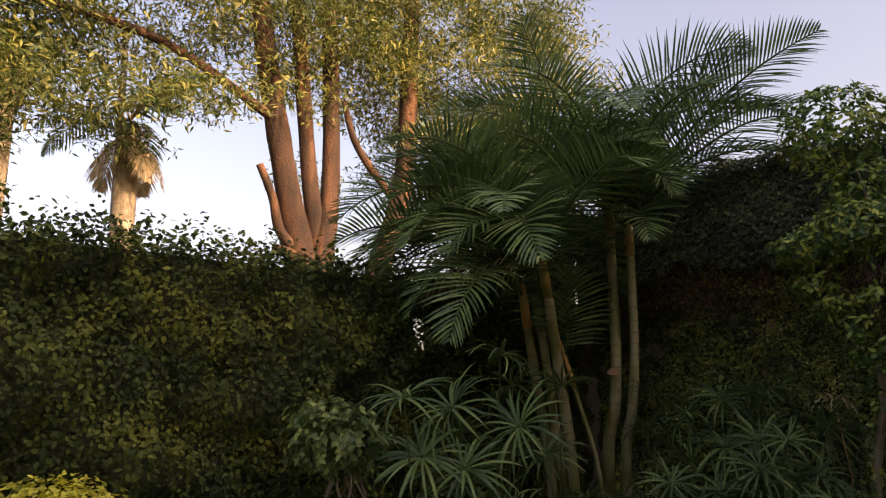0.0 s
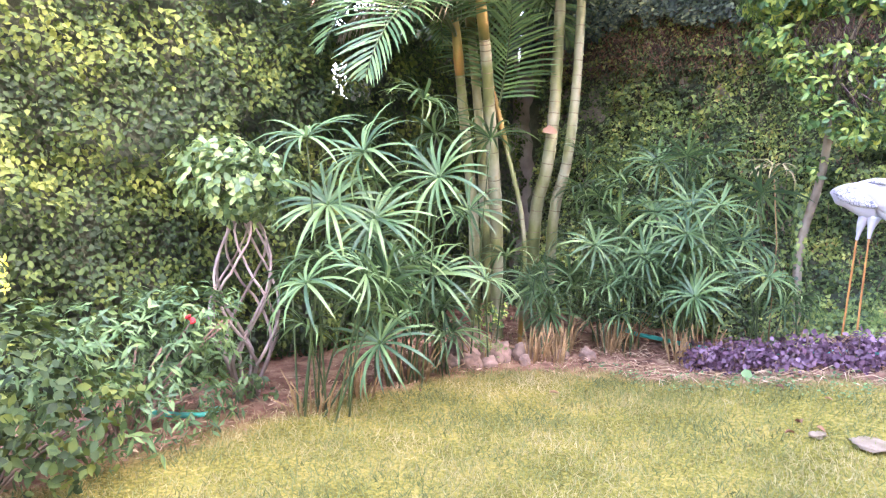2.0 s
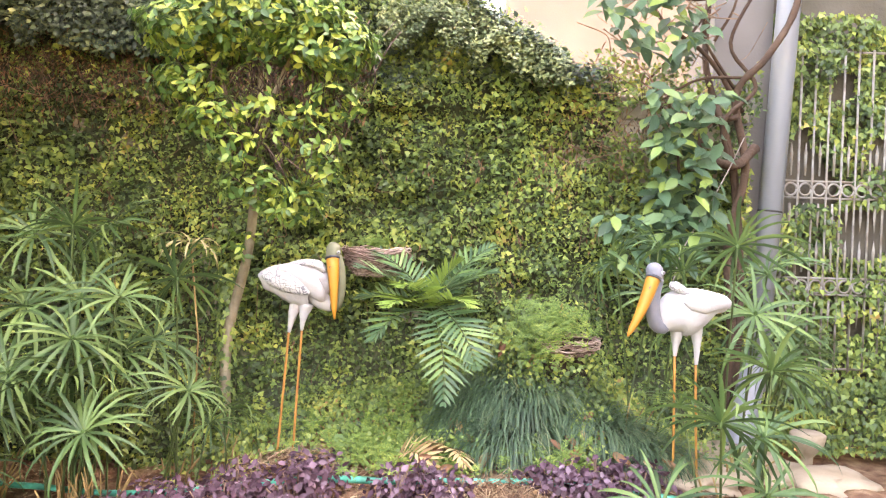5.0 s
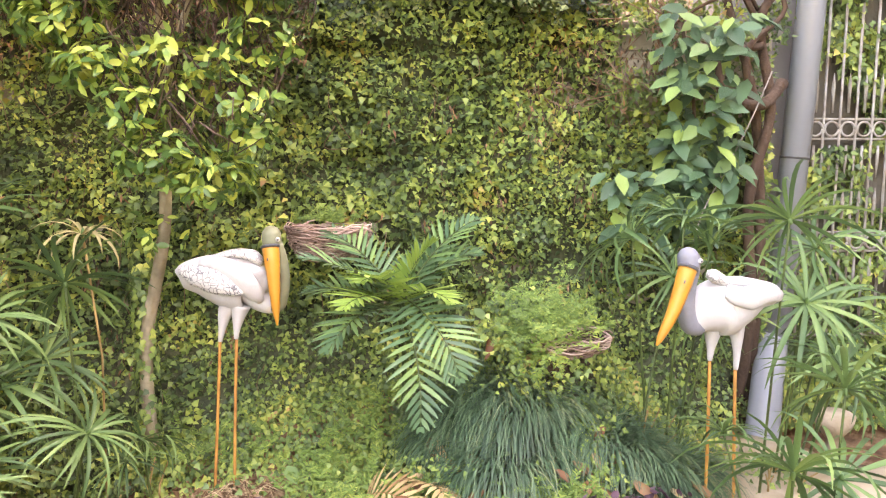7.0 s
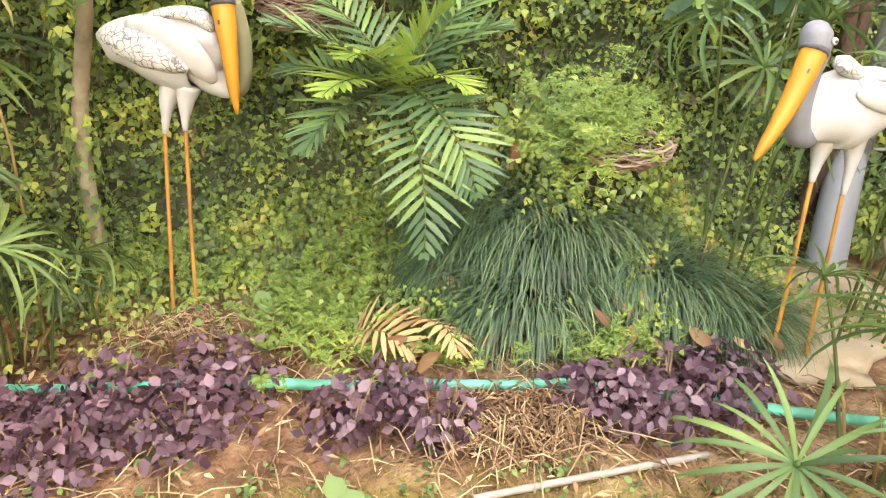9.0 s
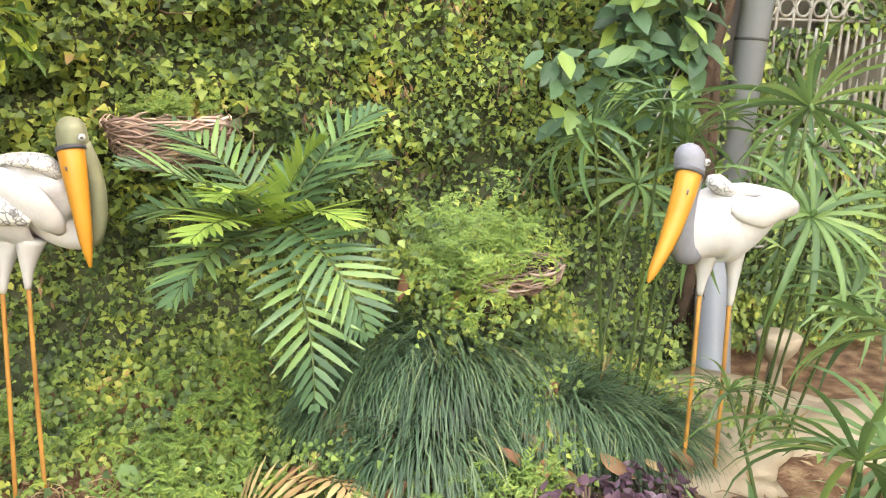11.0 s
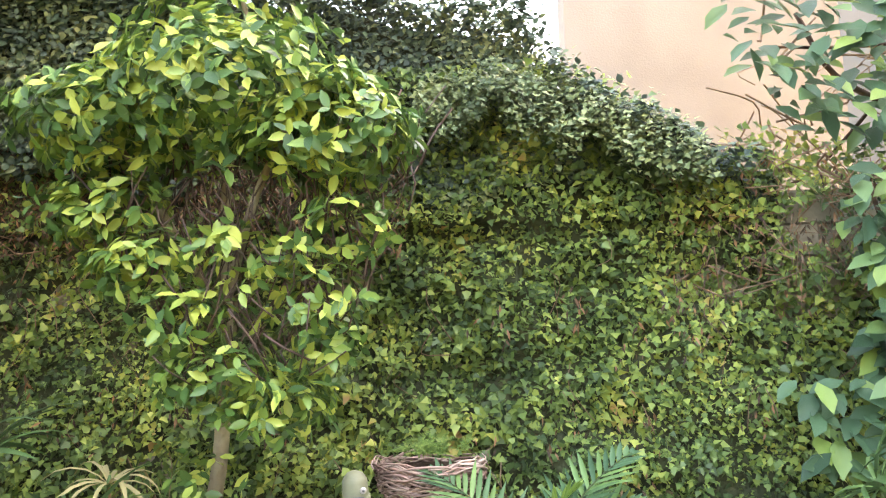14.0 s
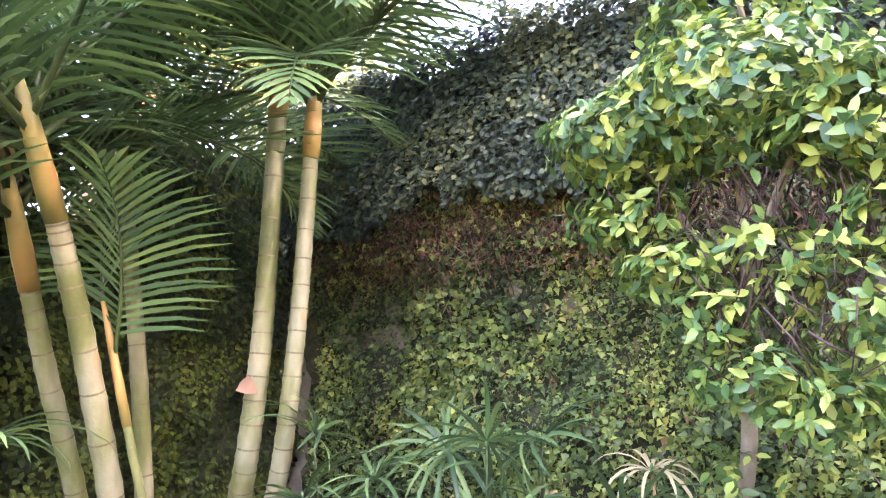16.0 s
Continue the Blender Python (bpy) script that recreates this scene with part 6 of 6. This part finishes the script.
    b.tube(bez([(1.55, 7.6, 2.2), (1.4, 7.5, 1.95), (1.22, 7.4, 1.68), (1.08, 7.35, 1.45), (1.0, 7.3, 1.2)], 5), 0.004, 5)
    put("cord", b.mesh("cord", [CONDUIT]), None, "pale cord hanging slack from the vine", "cord")


make_corner_vine()


def make_grille_ivy():
    P, N, D, S = [], [], [], []
    for _ in range(15000):
        x, z = rng.uniform(1.95, 3.2), rng.uniform(0.0, 3.2)
        if bumpy(x, 4, z, 2.2) < -0.12 and z > 0.7:
            continue
        P.append((x, 8.2 - 0.1 * bumpy(x, 0, z, 3) - abs(rng.normal(0, 0.05)), z))
        N.append((rng.normal(0, 0.5), -1.0, 0.3 + rng.normal(0, 0.5)))
        D.append((rng.normal(0, 0.7), -0.2, -0.8))
        S.append(rng.uniform(0.03, 0.06))
    put("grille_ivy", cloud("grille_ivy", P, N, D, S, "ivy", IVY), label="green climber growing through the grille", category="ivy", kind="stuff")


make_grille_ivy()


# ---- hose, conduit, stones, litter ----
def ground_line(name, pts, r, mat, label, category, lift=0.0):
    q = bez([(x, y, ground_z(x, y) + r + lift) for x, y in pts], 8)
    q = [Vector((p.x, p.y, ground_z(p.x, p.y) + r * 0.9 + lift)) for p in q]
    b = Build()
    b.tube(q, r, 10)
    put(name, b.mesh(name, [mat]), None, label, category)


ground_line("garden_hose", [(-3.1, 7.2), (-2.8, 6.95), (-2.55, 6.9), (-2.06, 6.78), (-1.6, 6.6), (-1.2, 6.48), (-0.74, 6.41), (-0.45, 6.4), (-0.2, 6.37), (0.1, 6.35), (0.4, 6.3), (0.65, 6.24), (1.0, 6.16)], 0.017, HOSE, "teal green garden hose lying along the border", "hose", 0.035)
ground_line("garden_hose", [(-3.9, 3.4), (-3.72, 3.5), (-3.62, 3.6), (-3.66, 3.7)], 0.017, HOSE, "teal green garden hose end under the hedge", "hose")
ground_line("conduit", [(-0.28, 5.96), (0.02, 6.02), (0.38, 6.09)], 0.010, CONDUIT, "pale plastic conduit lying at the border edge", "pipe", 0.01)


def stone(name, at, size, label, mat, seed, category="rock", group=""):
    bm = bmesh.new()
    bmesh.ops.create_icosphere(bm, subdivisions=3, radius=1.0)
    for v in bm.verts:
        d = v.co.normalized()
        k = 1 + 0.4 * noise.noise(d * 1.3 + Vector((seed, 0, 0))) + 0.3 * noise.noise(d * 3.1 + Vector((0, seed, 0))) + 0.24 * noise.noise(d * 7.0 + Vector((seed, 0, seed)))
        v.co = Vector((d.x * size[0] * k, d.y * size[1] * k, d.z * size[2] * k))
    me = bpy.data.meshes.new(name)
    bm.to_mesh(me)
    bm.free()
    me.materials.append(mat)
    me.polygons.foreach_set("use_smooth", np.ones(len(me.polygons), dtype=bool))
    z = ground_z(at[0], at[1])
    put(name, me, None, label, category, group, m=pose(at[0], at[1], z + size[2] * 0.45, 0, 0, seed * 47))


for i, (x, y, a, bb, c) in enumerate([(-3.4, 5.45, 0.16, 0.13, 0.13), (-3.25, 5.62, 0.14, 0.12, 0.11), (-3.3, 5.4, 0.1, 0.09, 0.07), (-3.12, 5.78, 0.09, 0.08, 0.09), (-3.48, 5.6, 0.12, 0.12, 0.16), (-2.93, 6.0, 0.07, 0.06, 0.05), (-3.38, 5.28, 0.08, 0.07, 0.06), (-3.2, 5.48, 0.07, 0.06, 0.05), (-3.3, 5.55, 0.09, 0.08, 0.12), (-3.05, 5.7, 0.06, 0.05, 0.05), (-2.8, 6.12, 0.08, 0.06, 0.06)]):
    stone("rock", (x + 0.06, y), (a * 0.85, bb * 0.85, c * 0.95), "rough pinkish brown rock at the bed edge", ROCK, i + 1, "rock", "rocks under the palms")
for i, (x, y, a, bb) in enumerate([(1.2, 6.95, 0.42, 0.36), (1.62, 6.75, 0.3, 0.28), (1.66, 7.2, 0.3, 0.26), (1.0, 6.72, 0.34, 0.26)]):
    stone("stepping_stone", (x, y), (a, bb, 0.05), "flat sandy stone slab beside the drain pipe", SLAB, i + 21, "stone", "stone slabs")
LAWNSTONE = surface("lawn_stone", [(0.3, (0.15, 0.115, 0.06)), (0.7, (0.27, 0.215, 0.14))], 14, 0.95, bump_scale=30, bump_strength=0.5)
for i, (x, y, a, bb) in enumerate([(-0.8, 5.32, 0.1, 0.08), (-0.6, 5.36, 0.11, 0.08), (-0.4, 5.4, 0.12, 0.1), (-1.02, 5.3, 0.05, 0.035)]):
    stone("lawn_stone", (x, y), (a, bb, 0.012), "pale flat stone sunk in the lawn", LAWNSTONE, i + 41, "stone", "stones in the lawn")


def make_brick():
    bm = bmesh.new()
    bmesh.ops.create_cube(bm, size=1.0)
    bmesh.ops.scale(bm, vec=(0.21, 0.1, 0.05), verts=bm.verts)
    bmesh.ops.bevel(bm, geom=bm.edges[:], offset=0.012, segments=2, affect="EDGES")
    for v in bm.verts:
        v.co += Vector((bumpy(*v.co, 20), bumpy(*v.co, 24), bumpy(*v.co, 28))) * 0.006
    me = bpy.data.meshes.new("lawn_brick")
    bm.to_mesh(me)
    bm.free()
    me.materials.append(TERRACOTTA)
    put("lawn_brick", me, None, "worn terracotta brick lying on the lawn edge", "brick", m=pose(-0.53, 5.66, ground_z(-0.53, 5.66) + 0.018, 2, 3, 8))


make_brick()
stone("terracotta_shard", (1.75, 7.45), (0.12, 0.1, 0.06), "broken terracotta piece by the pipe", TERRACOTTA, 33, "pottery")


def make_urn():
    z = ground_z(2.1, 7.7)
    b = Build()
    prof = [(0.13, 0.0), (0.13, 0.06), (0.07, 0.1), (0.06, 0.3), (0.1, 0.36), (0.17, 0.46), (0.19, 0.56), (0.16, 0.58)]
    b.tube([(0, 0, h) for _, h in prof], [r for r, _ in prof], 20)
    put("garden_urn", b.mesh("garden_urn", [SLAB]), None, "weathered sandy stone pedestal urn on the ground", "urn", m=pose(2.1, 7.7, z) @ Matrix.Scale(0.6, 4))


make_urn()


def make_litter():
    P, N, D, S = [], [], [], []
    while len(P) < 5200:
        x, y = rng.uniform(-3.9, 1.3), rng.uniform(3.0, 7.6)
        if soil_amount(x, y) < rng.random():
            continue
        P.append((x, y, ground_z(x, y) + 0.012 + abs(rng.normal(0, 0.008))))
        N.append((rng.normal(0, 0.35), rng.normal(0, 0.35), 1))
        D.append((rng.normal(0, 1), rng.normal(0, 1), 0))
        S.append(rng.uniform(0.02, 0.06))
    put("leaf_litter", cloud("leaf_litter", P, N, D, S, "narrow", LITTER), label="dry brown leaf litter on the beds", category="litter", kind="stuff")
    V = Build()
    for _ in range(900):
        x, y = rnd.uniform(-3.6, 0.9), rnd.uniform(5.85, 6.7)
        if soil_amount(x, y) < 0.1:
            continue
        a, L = rnd.uniform(0, 3.14), rnd.uniform(0.05, 0.22)
        z = ground_z(x, y) + 0.012
        V.tube([(x - L * math.cos(a) / 2, y - L * math.sin(a) / 2, z), (x, y, z + rnd.uniform(0.005, 0.03)), (x + L * math.cos(a) / 2, y + L * math.sin(a) / 2, z)], 0.0022, 4)
    put("straw", V.mesh("straw", [LITTER]), None, "dry straw and broken stalks on the soil", "litter", kind="stuff")
    # tangled straw in the gap of the border and at the statue's foot
    V = Build()
    for cx, cy, n, sx, sy in ((-0.12, 6.2, 520, 0.12, 0.07), (-1.24, 6.84, 260, 0.12, 0.06)):
        for _ in range(n):
            x, y = rnd.gauss(cx, sx), rnd.gauss(cy, sy)
            a, L = rnd.uniform(0, 6.28), rnd.uniform(0.06, 0.2)
            z = ground_z(x, y) + rnd.uniform(0.01, 0.07)
            V.tube([(x - L * math.cos(a) / 2, y - L * math.sin(a) / 2, z), (x, y, z + rnd.uniform(0.0, 0.05)), (x + L * math.cos(a) / 2, y + L * math.sin(a) / 2, z - 0.005)], 0.002, 4)
    put("dry_grass", V.mesh("dry_grass", [LITTER]), None, "tangled dry grass on the bed", "litter", kind="stuff")


make_litter()


def make_dry_leaves():
    def curled():
        b = Build()
        q, w = [], []
        for k in range(7):
            t = k / 6
            q.append((0.06 * math.sin(4 * t), t, 0.2 * math.sin(t * 3.6)))
            w.append(0.17 * math.sin(math.pi * min(1, 0.06 + 0.94 * t)) ** 0.9 + 0.01)
        b.strip(q, w, (1, 0, 0.15), 0, 1.3)
        return b.mesh("curled_leaf", [DRYLEAF])

    me = curled()
    spots = [(0.13, 7.08, 0.8), (0.4, 6.85, 0.54), (0.31, 6.72, 0.48), (-0.31, 6.92, 0.47), (-0.2, 6.85, 0.42), (-0.28, 6.88, 0.4), (0.22, 6.7, 0.4), (0.3, 6.62, 0.36), (0.72, 6.68, 0.36), (-0.05, 7.15, 0.86), (-0.15, 6.65, 0.33), (-0.35, 6.6, 0.32), (0.05, 6.3, 0.32), (0.45, 6.62, 0.4)]
    for x, y, z in spots:
        g = ground_z(x, y)
        put("dry_leaf", me, None, "curled brown dry leaf caught in the plants", "leaf", "fallen dry leaves", m=aim((x + 0.02, y - 0.1, max(g + 0.02, z) + 0.05), (rnd.uniform(-0.5, 0.5), -0.7, 0.7), (rnd.uniform(-1, 1), -0.3, -0.6), rnd.uniform(0.09, 0.13)))
    for _ in range(16):
        x, y = rnd.uniform(-0.5, 0.75), rnd.uniform(6.5, 6.9)
        put("dry_leaf", me, None, "curled brown dry leaf caught in the plants", "leaf", "fallen dry leaves", m=aim((x, y, ground_z(x, y) + rnd.uniform(0.08, 0.16)), (rnd.uniform(-0.5, 0.5), -0.7, 0.7), (rnd.uniform(-1, 1), -0.3, -0.5), rnd.uniform(0.06, 0.12)))
    for _ in range(9):
        x, y = rnd.uniform(-2.9, 0.4), rnd.uniform(5.2, 6.15)
        put("dry_leaf", me, None, "dry brown leaf on the lawn edge", "leaf", "fallen dry leaves", m=aim((x, y, ground_z(x, y) + 0.02), (rnd.uniform(-0.3, 0.3), rnd.uniform(-0.3, 0.3), 1), (rnd.uniform(-1, 1), rnd.uniform(-1, 1), 0), rnd.uniform(0.04, 0.08)))
    # round green leaves close to the soil
    P = np.array([(-1.6, 6.08, 0.1), (-1.55, 6.02, 0.09), (-1.5, 6.7, 0.2), (-1.42, 6.72, 0.22), (-0.04, 7.62, 0.94), (-0.95, 6.85, 0.42), (-0.65, 6.02, 0.31), (-0.6, 5.98, 0.3), (-1.6, 6.0, 0.2)])
    for p in P:
        p[2] = max(p[2], ground_z(p[0], p[1]) + 0.02)
    for p in P:
        put("round_leaf", cloud("round_leaf", [p - np.array([p[0], p[1], p[2]])], [(0.1, -0.6, 0.8)], [(0.3, -0.4, -0.3)], [0.1], "broad", SHRUB), None, "single round green seedling leaf", "leaf", "green seedlings", m=pose(*p))


make_dry_leaves()


def make_weeds():
    P, N, D, S = [], [], [], []
    for _ in range(130):
        cx, cy = rnd.uniform(-2.6, 0.7), rnd.uniform(5.7, 6.15)
        for _ in range(rnd.randrange(4, 12)):
            x, y = cx + rng.normal(0, 0.025), cy + rng.normal(0, 0.025)
            P.append((x, y, ground_z(x, y) + rng.uniform(0.005, 0.03)))
            N.append((rng.normal(0, 0.4), rng.normal(-0.2, 0.4), 1))
            D.append((rng.normal(0, 1), rng.normal(0, 1), 0.4))
            S.append(rng.uniform(0.012, 0.03))
    put("weeds", cloud("weeds", P, N, D, S, "broad", SHRUB), label="small green weeds along the border edge", category="weeds", kind="stuff")


make_weeds()


# ---- beyond the hedge ----
def make_street_tree():
    base = (-9.85, 7.2, 0)
    tree = root("street_tree", base, "large spreading tree with several brown trunks", "tree")
    lines = [
        ("trunk", [(0, 0.45, -0.1), (-0.05, 0.6, 3.2), (-0.1, 0.22, 5.2), (-0.2, -0.15, 7.5), (-0.3, -0.4, 10)], 0.27, 0.16),
        ("trunk", [(0, 0.7, -0.1), (0, 0.84, 3.5), (0, 0.6, 5.5), (0, 0.25, 9.5)], 0.2, 0.12),
        ("trunk", [(0.1, 0.6, -0.1), (0.1, 0.8, 3.5), (0.1, 1.0, 5.5), (0.1, 0.95, 10)], 0.22, 0.14),
        ("trunk", [(0.2, 1.0, -0.1), (0.2, 1.9, 3.6), (0.3, 2.5, 5.6), (0.3, 2.9, 10)], 0.26, 0.15),
        ("limb", [(-0.05, 0.4, 4.0), (0, 0.05, 4.3), (0.05, -0.12, 4.8), (0.1, -0.4, 5.3)], 0.1, 0.06),
        ("limb", [(0, 0.45, 3.9), (0, -0.05, 4.0)], 0.09, 0.07),
        ("limb", [(-0.1, 0.05, 6.2), (0, -2.0, 6.9), (0, -4.2, 7.0), (0, -5.5, 7.5)], 0.09, 0.03),
        ("limb", [(0.2, 2.3, 5.2), (0.2, 1.5, 6.0), (0.2, 1.2, 6.8)], 0.08, 0.05),
        ("limb", [(0.3, 2.6, 6), (0.3, 3.9, 6.8), (0.3, 5.2, 7.2)], 0.08, 0.03),
    ]
    for name, pts, r0, r1 in lines:
        b = Build()
        q = bez(pts, 6)
        b.tube(q, [r * (1 + 0.12 * bumpy(i, r0, 0, 0.8)) for i, r in enumerate(blend_radii(r0, r1, len(q)))], 10)
        put(name, b.mesh(name, [BARK]), tree)
    P, N, D, S = [], [], [], []
    r = random.Random(4)
    for _ in range(560):
        cy, cz = r.uniform(-8.5, 7.0), r.uniform(5.5, 10.5)
        if -1.9 < cy < 3.0 and cz < 7.2 and r.random() < 0.85:
            continue
        c = np.array([r.uniform(-2.2, 2.0), cy, cz - (0.5 if cy < -2 else 0)])
        n = 260
        q = unit(rng.normal(0, 1, (n, 3))) * np.array([0.75, 0.75, 0.42]) * rng.random((n, 1)) ** 0.5
        P.append(c + q)
        N.append(rng.normal(0, 0.6, (n, 3)) + np.array([0.3, 0, 0.7]))
        D.append(rng.normal(0, 0.8, (n, 3)) + np.array([0, 0, -0.5]))
        S.append(rng.uniform(0.09, 0.19, n))
    put("crown", cloud("street_crown", np.vstack(P), np.vstack(N), np.vstack(D), np.concatenate(S), "narrow", TREE), tree, kind="stuff")


make_street_tree()


def make_fan_palm(at, h, label, skirt=True):
    palm = root("street_palm", at, label, "palm")
    b = Build()
    b.tube([(0, 0, -0.1), (0.03, 0, h * 0.5), (0, 0.05, h)], [0.2, 0.17, 0.19], 12)
    put("trunk", b.mesh("street_palm_trunk", [PALEBARK]), palm)
    for i in range(14):
        hang = i < 5 and skirt
        me = frond_mesh("skirt_frond", 1.1 if hang else 1.8, -40 if hang else rnd.uniform(10, 70), 50 if hang else 80, 26, 0.5, 0.02, [PALM_DRY if hang else PALM, REED], vee=5, hang=1.2, seed=200 + i)
        put("frond", me, palm, "dry hanging frond" if hang else "", m=pose(0, 0.05, h - (0.1 if hang else -0.1), 0, 0, i * 360 / 5 + rnd.uniform(-15, 15)))


make_fan_palm((-11.5, 5.35, 0), 6.1, "street palm with a skirt of dry hanging fronds")
make_fan_palm((-11.5, 3.5, 0), 7.2, "street palm trunk lit warm by low sun")


def make_street():
    pole = root("utility_pole", (-12.5, 5.6, 0), "thin pale utility pole with cables", "pole")
    b = Build()
    b.tube([(0, 0, -0.1), (0, 0, 8.5)], [0.09, 0.06], 10)
    put("shaft", b.mesh("pole_shaft", [CONDUIT]), pole)
    b = Build()
    b.tube([(0, -0.6, 6.4), (0, 0.6, 6.4)], 0.04, 6)
    put("crossarm", b.mesh("crossarm", [CONDUIT]), pole)
    for z, sag, y0, y1 in ((6.4, 0.5, -14, 16), (5.7, 0.7, -14, 16), (5.1, 0.5, -14, 16), (4.4, 0.6, -14, 16)):
        b = Build()
        pts = []
        for k in range(33):
            y = y0 + (y1 - y0) * k / 32
            t = abs(y - 5.6) / 16
            pts.append((-12.45, y, z - sag * 4 * t * (1 - t * 0.6)))
        b.tube(pts, 0.014, 5)
        put("cable", b.mesh("cable", [CABLE]), pole)
    b = Build()
    b.box((0, 0, 1.6), (0.3, 60, 3.2), 0)
    put("street_wall", b.mesh("street_wall", [PLASTER], False), None, "long plastered wall across the street", "wall", kind="structure", m=pose(-26, 8, 0))


make_street()
